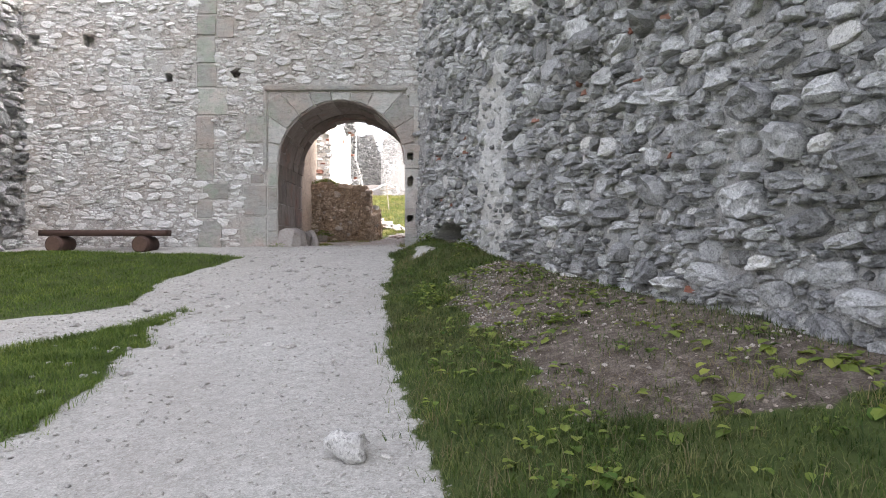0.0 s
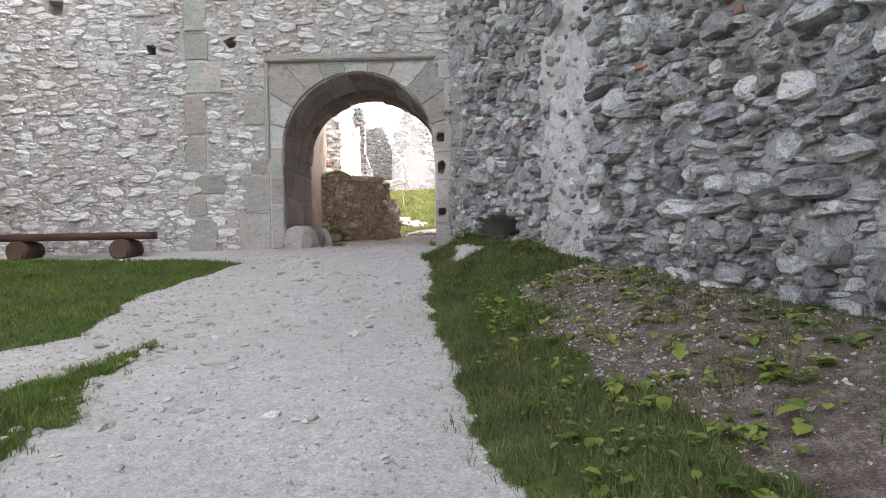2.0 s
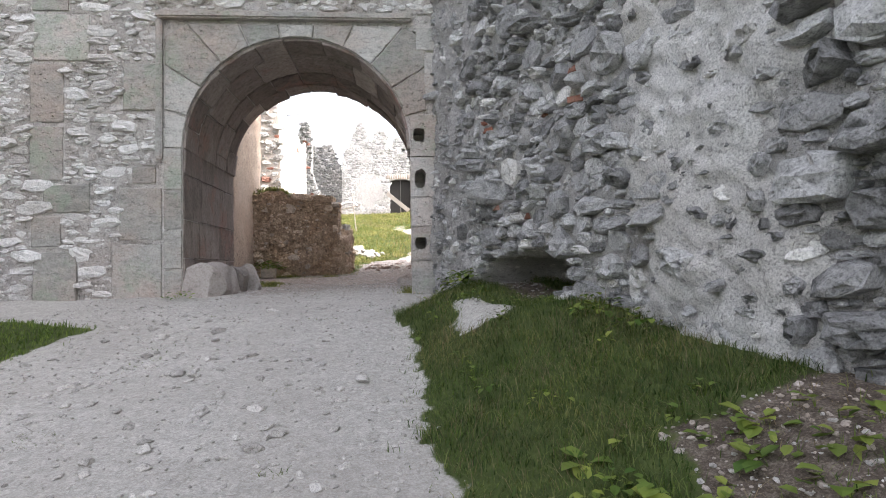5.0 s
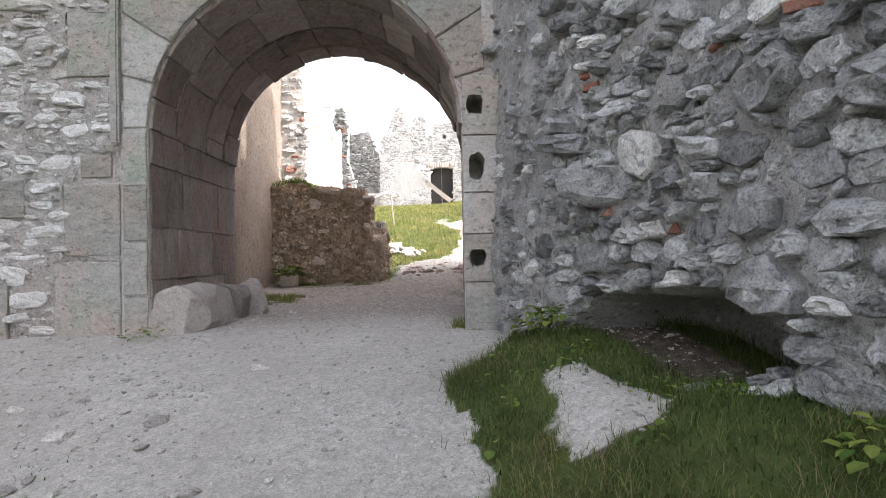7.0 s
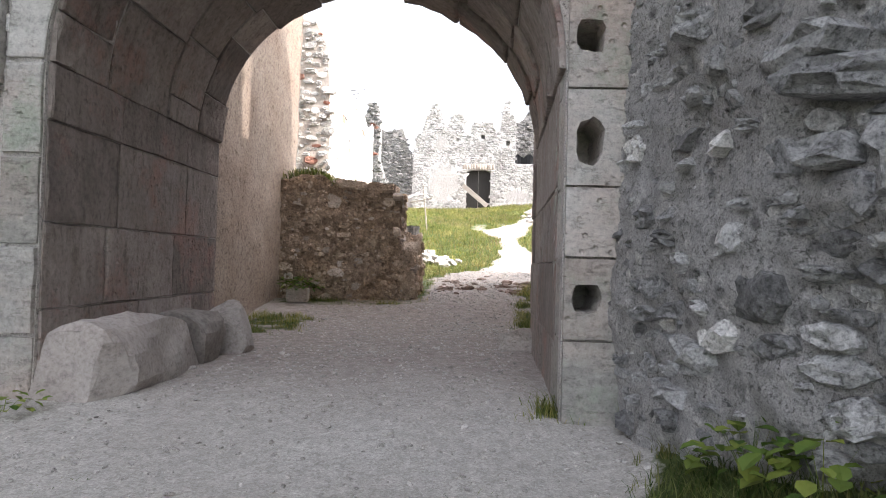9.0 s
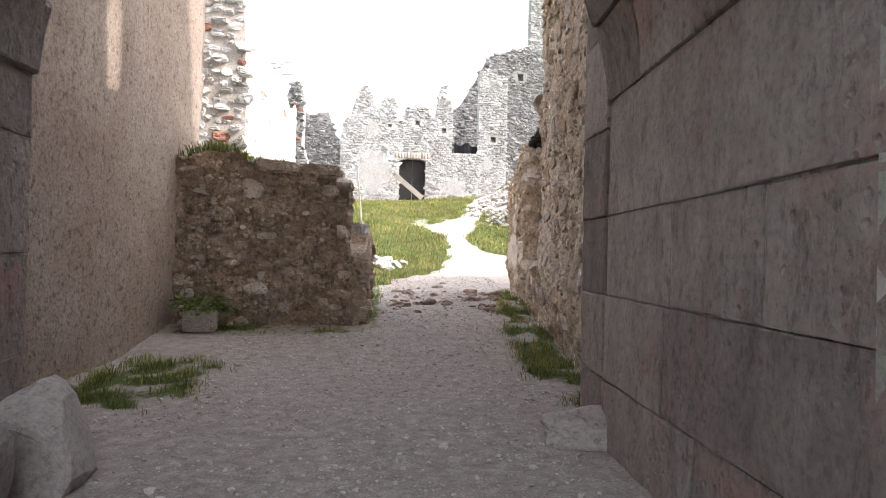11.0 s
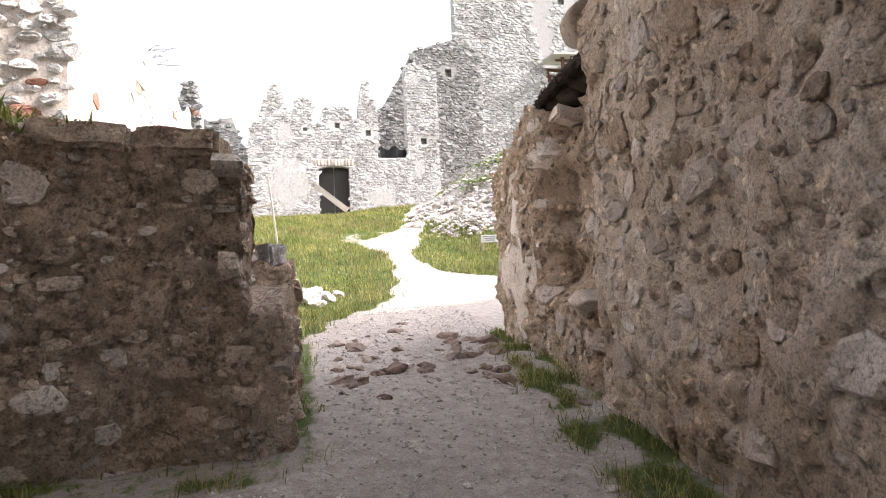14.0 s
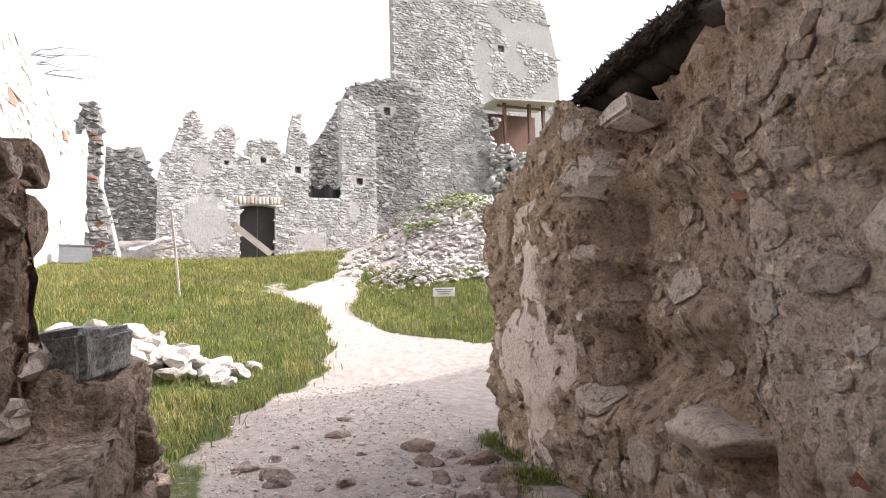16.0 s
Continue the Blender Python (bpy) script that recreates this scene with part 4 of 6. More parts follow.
# ---- inner lane behind the gate ----
def lane_right():
    """Crumbling wall on the lane's right, tall at the gate and broken down towards the yard."""
    rnd = random.Random(11)

    def base_x(y):
        return float(np.interp(y, [18.7, 19.2, 20, 21.7, 23.6, 25.2, 26.9], [-0.6, -0.58, -0.4, -0.2, -0.08, 0.06, 0.14]))

    def top(x, y):
        t = float(np.interp(y, [19.2, 23.4, 23.75, 23.85, 24.8, 25.3, 26.1, 26.9], [8.6, 8.2, 7.6, 4.6, 4.4, 4.5, 4.4, 4.0]))
        return t + 0.25 * noise.noise(Vector((x * 2, y * 2.5, 1))) + (0.42 * smooth_step(0.25, 0.6, x) * (1 - smooth_step(25.2, 25.9, y)) if y > 23.8 else 0)

    def carve(p):
        shift = base_x(p.y)
        cut = float(np.interp(p.y, [23.68, 23.85, 24.5, 24.95, 25.12, 25.3], [0.0, 0.25, 0.42, 0.4, 0.1, 0.0]))
        shelf = 0.1 * math.exp(-((p.z - 3.0) / 0.12) ** 2) + 0.14 * math.exp(-((p.z - 3.95) / 0.14) ** 2)
        dent = max(0.0, cut - (shelf if cut > 0.2 else 0)) * smooth_step(2.35, 2.75, p.z)
        nub = 0.14 * math.exp(-((p.y - 23.75) / 0.1) ** 2) * (1 - smooth_step(2.4, 2.8, p.z))
        return (shift + dent + nub if p.x < 0.6 else 0, 0, 0)
    verts, faces = crumbly(0.0, 1.8, 18.7, 23.8, 1.0, lambda x, y: 8.2 + 0.3 * noise.noise(Vector((x * 2, y * 2, 5))), 0.045, 0.07, sides=carve)
    more, quads = crumbly(0.0, 1.8, 23.6, 26.95, 1.0, lambda x, y: top(x, max(y, 23.9)), 0.04, 0.085, sides=carve)
    faces += [tuple(len(verts) + i for i in q) for q in quads]
    verts += more
    core = structure("wall_lane_right", verts, faces, M_BROWN, "crumbling brown mortar wall with embedded fieldstones", "wall", True)

    def face(u, v, d):
        p = Vector((0, u, v))
        return Vector((base_x(u) - d + carve(p)[0] - base_x(u), u, v)) + noise.noise_vector(p * 1.3) * 0.06 + noise.noise_vector(p * 4.1) * 0.042
    def room(u, v):
        return v < top(0, u) - 0.12 and not (v > 2.6 and 23.7 < u < 25.3 and rnd.random() < 0.8) and not (u > 25.2 and rnd.random() < 0.6)
    cells = packed(19.35, 26.6, 1.3, 8.0, rnd, ((0.1, 0.22, 520, 0.72), (0.05, 0.1, 1800, 0.75), (0.025, 0.05, 4000, 0.8)), room)
    lay(core, "stone", cells, face, M_BSTONE, rnd, lambda u, v: v < 5.2 and 20 < u < 25, 300, odd=((0.6, M_BROWN, "mortared_stone"), (0.006, M_BRICK, "brick")), smooth=False, shaper=rubble_shape, proud=0.016, rough=0.7, tilt=0.7, sink=0.05)

    def cling(u, v):
        return 0.55 + 0.4 * noise.noise(Vector((u * 1.7, v * 1.7, 19))) + 0.25 * noise.noise(Vector((u * 6, v * 6, 20))) - abs(u - 25.95) * 0.8 - abs(v - 2.85) * 0.55
    us, vs = list(np.arange(25.25, 26.8, 0.035)), list(np.arange(1.9, 4.0, 0.035))
    child("plaster_patch", mesh_of("plaster_patch", *skin(us, vs, face, lambda u, v: 0.035 * min(1.0, max(-2.0, cling(u, v) * 5)) + grit(u, v, 2, 0.008), lambda u, v: cling(u, v) > -0.05), M_LANE_PLASTER, True), core)
    # loose cap stones on the broken crown
    caps = [lump_mesh("cap_stone", M_BSTONE, s, (1.2, 1, 0.6), 3, 0.4, False) for s in range(3)]
    for i in range(18):
        y = rnd.uniform(23.9, 26.8)
        x = rnd.uniform(0.05, 1.0)
        s = rnd.uniform(0.1, 0.22)
        child("cap_stone", caps[i % 3], core, Matrix.LocRotScale((x + base_x(y), y, top(x, y)), Euler((rnd.uniform(-0.3, 0.3), rnd.uniform(-0.3, 0.3), rnd.uniform(0, 6))), (s, s, s)))
    for y, z, long, turn in ((24.92, 4.36, 0.6, 84),):
        slab = box_bm(long, 0.36, 0.13, 0.025)
        bmesh.ops.subdivide_edges(slab, edges=list(slab.edges), cuts=1, use_grid_fill=True)
        for v in slab.verts:
            v.co += noise.noise_vector(v.co * 6 + Vector((y, 0, 0))) * 0.06
        part("slab", slab, M_BSTONE, core).matrix_basis = pose(base_x(y) + 0.3, y, z, 3, -2, turn)
    ledge = lump_mesh("cap_stone", M_BSTONE, 21, (1.5, 1.0, 0.55), 3, 0.4, True)
    for y, z, s, dx in ((23.75, 4.9, 0.6, 0.1), (24.0, 2.45, 0.55, 0.12)):
        child("cap_stone", ledge, core, Matrix.LocRotScale((base_x(y) + dx, y, z), Euler((0.1, 0.05, 1.5)), (s, s, s)))
    return top, base_x


lane_top, lane_x = lane_right()


def passage_end():
    """Squared blocks that close the passage side towards the lane."""
    rnd = random.Random(12)
    core = structure("wall_passage_end", *crumbly(-0.84, -0.2, 18.76, 19.3, 1.0, lambda x, y: 6.2, 0.3, 0.004), M_VAULT, "squared sandstone end of the gate passage", "wall", False)
    lay(core, "ashlar_block", [[(18.77, v0), (19.3, v0), (19.3, v1), (18.77, v1)] for v0, v1 in ((1.3, 1.85), (1.85, 2.38), (2.38, 2.88), (2.88, 3.45), (3.45, 4.1), (4.1, 4.8), (4.8, 5.5), (5.5, 6.2))], lambda u, v, d: Vector((-0.855 - d + 0.055 * (u - 18.76), u, v)), M_VAULT, rnd, lambda u, v: True, 40, joint=0.001, bevel=0.01, proud=0.022, rough=0.5, rounded=False, tilt=0.12, smooth=False)


passage_end()


def low_wall():
    rnd = random.Random(13)

    def high(x, y):
        t = float(np.interp(x, [-5.3, -4.6, -4.3, -4.0, -3.62, -3.45, -3.0, -2.9, -2.78], [3.75, 3.95, 3.9, 3.74, 3.74, 3.66, 3.7, 3.62, 3.46]))
        k = smooth_step(23.75, 23.95, y) * smooth_step(-3.75, -3.3, x)
        t += k * (min(t, 3.05) - t)
        k = smooth_step(24.2, 24.45, y) * smooth_step(-3.9, -3.5, x)
        t += k * (min(t, 2.75 - 0.3 * (y - 24.35)) - t)
        return t + 0.06 * noise.noise(Vector((x * 3, y * 3, 4)))

    def stub(x, y):
        t = float(np.interp(y, [23.1, 23.85, 23.95, 24.35, 24.5, 25.3], [2.66, 2.74, 2.95, 2.95, 2.72, 2.35]))
        return t + 0.05 * noise.noise(Vector((x * 4, y * 4, 9)))

    def top(x, y):
        return high(x, y) if x < -2.78 else stub(x, y)
    verts, faces = crumbly(-5.3, -2.8, 23.1, 25.25, 1.1, high, 0.045, 0.07)
    more, quads = crumbly(-2.95, -2.52, 23.13, 25.3, 1.1, stub, 0.045, 0.07)
    faces += [tuple(len(verts) + i for i in q) for q in quads]
    verts += more
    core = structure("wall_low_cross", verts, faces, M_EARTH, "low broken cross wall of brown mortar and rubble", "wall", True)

    def front(u, v, d):
        p = Vector((u, 23.1, v))
        return Vector((u, 23.1 - d, v)) + noise.noise_vector(p * 1.3) * 0.07 + noise.noise_vector(p * 4.1) * 0.049

    def end(u, v, d):
        p = Vector((-2.52, u, v))
        return Vector((-2.52 + d, u, v)) + noise.noise_vector(p * 1.3) * 0.07 + noise.noise_vector(p * 4.1) * 0.049
    for place, u0, u1, tp, tiers, proud in ((front, -5.0, -2.6, lambda u: top(u, 23.1), ((0.09, 0.16, 60, 0.6), (0.04, 0.09, 300, 0.65), (0.02, 0.04, 900, 0.7)), 0.013), (end, 23.15, 25.2, lambda u: top(-2.55, u), ((0.11, 0.18, 400, 0.6), (0.05, 0.11, 2500, 0.6), (0.03, 0.05, 4000, 0.65)), 0.038)):
        cells = packed(u0, u1, 1.4, 3.9, rnd, tiers, lambda u, v: v < min(tp(u - 0.14), tp(u), tp(min(u + 0.14, u1))) - 0.1 and u < u1 - 0.1)
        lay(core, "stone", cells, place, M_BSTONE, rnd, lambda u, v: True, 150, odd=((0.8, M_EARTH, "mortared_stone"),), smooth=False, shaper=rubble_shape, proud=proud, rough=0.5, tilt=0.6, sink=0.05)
    # stepped end face above the broken stub
    face_up = packed(23.12, 23.88, 2.7, 3.62, rnd, ((0.1, 0.17, 200, 0.6), (0.05, 0.1, 1500, 0.65), (0.03, 0.05, 2000, 0.65)))
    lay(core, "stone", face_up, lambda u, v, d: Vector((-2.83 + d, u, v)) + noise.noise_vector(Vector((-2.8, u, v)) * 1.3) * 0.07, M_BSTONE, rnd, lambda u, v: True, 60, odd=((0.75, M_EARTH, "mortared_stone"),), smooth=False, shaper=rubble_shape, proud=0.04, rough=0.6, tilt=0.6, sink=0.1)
    caps = [lump_mesh("cap_stone", M_BSTONE, s + 30, (1.15, 1, 0.8), 3, 0.4, True) for s in range(3)]
    for i in range(16):
        x, y = rnd.uniform(-4.3, -3.9), rnd.uniform(23.2, 24.6)
        s = rnd.uniform(0.14, 0.34)
        child("cap_stone", caps[i % 3], core, Matrix.LocRotScale((x - 0.06, y, top(x, y) - 0.04), Euler((rnd.uniform(-0.3, 0.3), rnd.uniform(-0.3, 0.3), rnd.uniform(0, 6))), (s, s, s)))
    for x, z, long, turn in ((-3.72, 3.74, 0.56, 3), (-3.16, 3.7, 0.54, -4)):
        slab = box_bm(long, 0.5, 0.17, 0.03)
        bmesh.ops.subdivide_edges(slab, edges=list(slab.edges), cuts=2, use_grid_fill=True)
        for v in slab.verts:
            v.co += noise.noise_vector(v.co * 5 + Vector((x, 0, 0))) * 0.05
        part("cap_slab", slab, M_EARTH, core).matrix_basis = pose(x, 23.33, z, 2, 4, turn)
    block = box_bm(0.26, 0.34, 0.18, 0.025)
    bmesh.ops.subdivide_edges(block, edges=list(block.edges), cuts=1, use_grid_fill=True)
    for v in block.verts:
        v.co += noise.noise_vector(v.co * 5) * 0.03
    part("cap_stone", block, M_STONE, core, "grey squared block on the broken wall end").matrix_basis = pose(-2.72, 24.12, 2.98, 3, 2, -20)
    return top


low_top = low_wall()


def lane_left():
    def top(x, y):
        return float(np.interp(y, [19, 22, 23.5, 24.1], [9.4, 9.2, 8.8, 8.6])) + 0.2 * noise.noise(Vector((x, y * 2, 1)))
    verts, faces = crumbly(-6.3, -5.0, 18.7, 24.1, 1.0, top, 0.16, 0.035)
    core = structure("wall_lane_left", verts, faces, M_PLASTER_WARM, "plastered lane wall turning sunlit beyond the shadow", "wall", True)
    rnd = random.Random(17)
    # White stone and pale plaster put sunlight into the pier's colour.
    plain_wall("pier_left", "ragged rubble pier with brick fragments", lambda u, v, d: Vector((u, 26.5 - d, v)), [(-7.2, 1.5), (-4.95, 1.5), (-4.93, 5.5), (-5.02, 7.4), (-5.3, 8.0), (-5.8, 8.2), (-6.2, 7.6), (-7.2, 8.4)], 0.8, 0.28, 0.17, 18, M_WHITE, M_LANE_PLASTER, proud=0.045, odd=((0.06, M_BRICK, "brick"),), tiers=((0.1, 0.2, 500, 0.55), (0.05, 0.1, 3000, 0.6)))


# Warm brown plaster, its tones lowered to carry part of the lane's shade.
M_PLASTER_WARM = rock("warm_lime_plaster_shaded", [(0.15, 0.115, 0.09), (0.26, 0.205, 0.165), (0.37, 0.31, 0.26)], (0.21, 0.145, 0.105), 0.55, 5, 0.96, 0.7, 0.02)
lane_left()

# ---- the yard ----
plain_wall("wall_yard_left", "tall sunlit yard wall with crumbling crown", lambda u, v, d: Vector((-7.0 + d, u, v)), [(26, 1.5), (46.0, 4.6), (46.0, 9.9), (45.4, 9.6), (44.6, 9.2), (43.1, 9.8), (41.5, 9.5), (39.5, 10.0), (37, 10.2), (33, 10.6), (26, 9.5)], 0.9, 0.42, 0.26, 19, M_WHITE, M_PLASTER, odd=((0.02, M_BRICK, "brick"),), skip=lambda u, v: noise.noise(Vector((u * 0.35, v * 0.5, 2))) > -0.05, holes=[(rect(42.5, 7.9, 0.5, 0.9), 0.4), (rect(42.7, 6.0, 0.3, 0.5), 0.3)])


def far_wall():
    def front(u, v, d):
        return Vector((u, 49.0 - d, v))
    door = [(-0.24, 4.5), (-0.24, 8.0), (-0.6, 8.1), (-1.3, 8.1), (-1.72, 8.0), (-1.72, 4.5)]
    outline = [(-5.0, 4.5), (-5.0, 9.2), (-4.75, 10.2), (-4.5, 10.3), (-4.3, 11.1), (-4.05, 11.5), (-3.95, 12.0), (-3.6, 12.1), (-3.35, 11.6), (-3.25, 11.1), (-2.95, 10.6), (-2.75, 11.2), (-2.5, 11.6), (-2.05, 11.5), (-1.85, 11.0), (-1.95, 10.4), (-1.6, 10.25), (-1.45, 10.9), (-0.9, 11.1), (-0.2, 11.0), (-0.05, 10.45), (0.25, 10.5), (0.35, 11.4), (0.5, 12.3), (0.85, 12.35), (0.95, 11.6), (1.2, 11.2), (1.25, 10.7), (1.2, 8.5), (2.7, 8.5), (2.75, 12.0), (2.7, 13.2), (3.2, 13.3), (3.9, 13.0), (4.3, 12.9), (4.35, 10), (4.3, 4.5)] + door
    holes = [(rect(-0.75, 10.1, 0.25, 0.25), 0.4), (rect(0.75, 9.75, 0.25, 0.3), 0.4), (rect(3.55, 9.35, 0.3, 0.3), 0.4), (rect(-2.3, 9.9, 0.2, 0.2), 0.3)]
    bald = [(-3.15, 7.3, 0.95, 1.25), (-3.3, 9.7, 0.4, 0.5), (3.2, 7.9, 0.3, 0.45), (1.3, 6.5, 0.7, 0.45)]

    def skip(u, v):
        return any(((u - a) / ra) ** 2 + ((v - b) / rb) ** 2 < 1 + 0.5 * noise.noise(Vector((u * 2, v * 2, 0))) for a, b, ra, rb in bald) or abs(v - 8.3) < 0.22 and -1.9 < u < 0.0
    core = plain_wall("wall_far", "ragged ruin wall of pale rubble with doorway", front, outline, 0.9, 0.25, 0.125, 23, M_RUIN, M_RUIN_MORTAR, holes, skip, lambda u, v: -3 < u < 4.3 and v < 9.2, proud=0.04, jit=0.65)
    rnd = random.Random(24)
    for a, b, ra, rb in bald:
        lp = [(a + ra * math.cos(t) * q, b + rb * math.sin(t) * q) for t, q in ((2 * math.pi * i / 18, rnd.uniform(0.62, 1.12)) for i in range(18))]
        part("plaster_patch", prism(lp, 0.06, lambda u, v, d: Vector((u, 48.965 - d, v))), M_RUIN_PLASTER, core)
    lay(core, "lintel_stone", [[(-1.95 + 0.16 * i, 8.1), (-1.95 + 0.16 * (i + 1), 8.1), (-1.97 + 0.163 * (i + 1), 8.45), (-1.97 + 0.163 * i, 8.45)] for i in range(12)], front, M_BSTONE, rnd, lambda u, v: True, joint=0.01, proud=0.05, rough=0.4, rounded=False)
    # rear layers of the ruin behind and beside it
    plain_wall("wall_far_rear", "grey ruin wall standing behind the doorway wall", lambda u, v, d: Vector((u, 52.0 - d, v)), [(-9, 4.5), (-9, 10.2), (-7.9, 11.2), (-7.3, 11.0), (-6.9, 11.0), (-6.0, 11.2), (-5.8, 10.6), (-5.6, 9.9), (-5.0, 9.3), (-4, 9.0), (0.2, 9.6), (1.0, 11.4), (1.9, 11.9), (2.9, 13.6), (3.6, 15.0), (4.6, 15.4), (5.4, 15.6), (6.2, 15.9), (7.6, 15.2), (7.6, 4.5)], 0.8, 0.28, 0.15, 25, M_RUIN_DARK, M_RUIN_MORTAR, holes=[(rect(5.7, 13.9, 0.35, 0.45), 0.4)], proud=0.05)
    plain_wall("wall_far_left", "broken corner wall at the end of the yard", lambda u, v, d: Vector((u, 48.3 - d, v)), [(-7.9, 4.5), (-7.9, 11.0), (-7.6, 11.9), (-7.2, 11.9), (-6.95, 11.2), (-7.0, 8.6), (-6.6, 7.2), (-6.3, 5.9), (-6.2, 4.5)], 0.9, 0.28, 0.17, 26, M_RUIN_DARK, M_RUIN_MORTAR, proud=0.08, odd=((0.05, M_BRICK, "brick"),))


far_wall()


def tower():
    def front(u, v, d):
        return Vector((u, 55.0 - d + 0.02 * (v - 8), v))
    plain_wall("tower", "tall pale rubble tower stump with broken edge", front, [(6.6, 6), (6.8, 9), (7.0, 14), (7.05, 26), (11.3, 26), (11.9, 22.6), (12.1, 20.0), (12.0, 18.5), (12.5, 17.0), (12.9, 15), (13.3, 13.0), (14.2, 12.9), (15.6, 12.6), (16.9, 12.0), (17.6, 11.0), (17.8, 6)], 0.9, 0.29, 0.145, 27, M_RUIN, M_RUIN_MORTAR, holes=[(rect(8.25, 10.75, 0.6, 0.6), 0.5)], single=lambda u, v: v > 12, proud=0.05, jit=0.75)

    def rear(u, v, d):
        return Vector((u, 60.0 - d, v))
    plain_wall("tower_rear", "rear tower wall of grey rubble with ragged edge", rear, [(11, 6), (11, 29), (19.2, 29), (19.8, 26.4), (20.6, 24), (21.0, 22), (21.1, 18), (20.8, 15), (21, 6)], 1.0, 0.36, 0.19, 28, M_RUIN, M_RUIN_PLASTER, holes=[(rect(16.4, 22.2, 0.5, 0.5), 0.4)], proud=0.04, jit=0.6, skip=lambda u, v: noise.noise(Vector((u * 0.45, v * 0.45, 7))) > 0.0)


tower()

# ---- unseen masses added to shade the lane and yard ----
tagged(part("wall_ward", prism([(6.7, 20.5), (6.7, 26.5), (11.4, 28.7), (11.4, 20.5)], 9.0, lambda u, v, d: Vector((u, v, 10.0 + d))), M_MORTAR, None), "unseen rubble mass added to shade the yard path", "wall", kind="structure")
tagged(part("wall_ward_tall", prism([(5.0, 18.9), (5.0, 20.45), (10.0, 20.45), (10.0, 18.9)], 15.0, lambda u, v, d: Vector((u, v, 16.0 + d))), M_MORTAR, None), "tall unseen rubble wall added to shade the lane", "wall", kind="structure")


# ---- things in the forecourt ----
def empty(name, at, label, category, group="", turn=0.0):
    ob = new(name)
    ob.matrix_basis = pose(*at, 0, 0, turn)
    return tagged(ob, label, category, group)


def log_bm(length, r, seed, along="X", flat=0.0, sides=18, rings=10):
    bm = bmesh.new()
    rows = []
    for i in range(rings + 1):
        s = -length / 2 + length * i / rings
        row = []
        for k in range(sides):
            a = 2 * math.pi * k / sides
            q = r * (1 + 0.07 * noise.noise(Vector((math.cos(a) * 1.3 + seed, math.sin(a) * 1.3, s * 1.2))))
            if i in (0, rings):
                q *= 0.95
            y, z = q * math.cos(a), q * math.sin(a)
            if flat:
                z = max(-flat, min(flat, z))
            row.append(bm.verts.new((s, y, z) if along == "X" else (y, s, z)))
        rows.append(row)
    for i in range(rings):
        for k in range(sides):
            bm.faces.new((rows[i][k], rows[i][(k + 1) % sides], rows[i + 1][(k + 1) % sides], rows[i + 1][k]))
    bm.faces.new(rows[0][::-1])
    bm.faces.new(rows[-1])
    bmesh.ops.recalc_face_normals(bm, faces=bm.faces)
    return bm


def bench():
    x, y = -8.41, 15.15
    z = ground_z(x, y)
    b = empty("log_bench", (x, y, z), "dark brown log bench on two round supports by the wall", "bench")
    seat = part("seat", log_bm(3.1, 0.22, 1, "X", 0.075), M_BENCH, b, "halved dark timber seat", True)
    seat.location = (0, 0, 0.43)
    for dx in (-1.12, 1.0):
        sup = part("support", log_bm(0.62, 0.215, 2 + dx, "Y"), M_BENCH, b, "", True)
        sup.location = (dx, 0, 0.15)
        for s in (-1, 1):
            disc = part("cut_end", log_bm(0.012, 0.19, 5, "Y", sides=18, rings=1), M_END, sup, "sawn round log end")
            disc.location = (0, s * 0.313, 0)


bench()


def drum(at, length, r, seed, label):
    """A worn round-backed block with a broken end."""
    bm = log_bm(length, r, seed, "Y", 0, 20, 18)
    rd = random.Random(seed)
    cuts = [(Vector((rd.gauss(0, 0.5), rd.choice((-1, 1)), rd.gauss(0.2, 0.5))).normalized(), length * rd.uniform(0.36, 0.44)) for _ in range(4)]
    cuts += [(Vector((rd.gauss(0, 1), 0.2, rd.gauss(0, 1))).normalized(), r * rd.uniform(0.75, 0.9)) for _ in range(5)]
    for v in bm.verts:
        for nrm, dist in cuts:
            over = v.co.dot(nrm) - dist
            if over > 0:
                v.co -= nrm * over * 0.9
        v.co += noise.noise_vector(v.co * 3.1 + Vector((seed, 0, 0))) * 0.035 + noise.noise_vector(v.co * 9 + Vector((seed, 0, 0))) * 0.012
    ob = part("fallen_drum_stone", bm, M_DRUM, None, "")
    ob.matrix_basis = pose(*at, 2, 0, -5)
    return tagged(ob, label, "stone", "stones along the passage side")


M_DRUM = rock("worn_pinkish_limestone", [(0.20, 0.18, 0.165), (0.36, 0.33, 0.305), (0.50, 0.47, 0.44)], (0.28, 0.225, 0.19), 0.5, 5, 0.9, 0.8, 0.02, wear_shade=0.35, speckle=0.5)
drum((-4.1, 16.62, 1.6), 1.35, 0.33, 2, "long worn round-backed stone with a broken end")
drum((-4.08, 17.6, 1.6), 0.62, 0.31, 6, "short worn round-backed stone between two others")
drum((-4.0, 18.2, 1.6), 0.6, 0.31, 8, "pale rounded stone at the end of the row")


def boulder(at, s, seed, mat, label, squash=(1.1, 1, 0.75), group="", name="rock", sub=3):
    me = lump_mesh(name, mat, seed, squash, sub, 0.55, False)
    ob = new(name, me)
    ob.matrix_basis = Matrix.LocRotScale(at, Euler((0, 0, seed * 1.3)), (s, s, s))
    return tagged(ob, label, "rock", group)


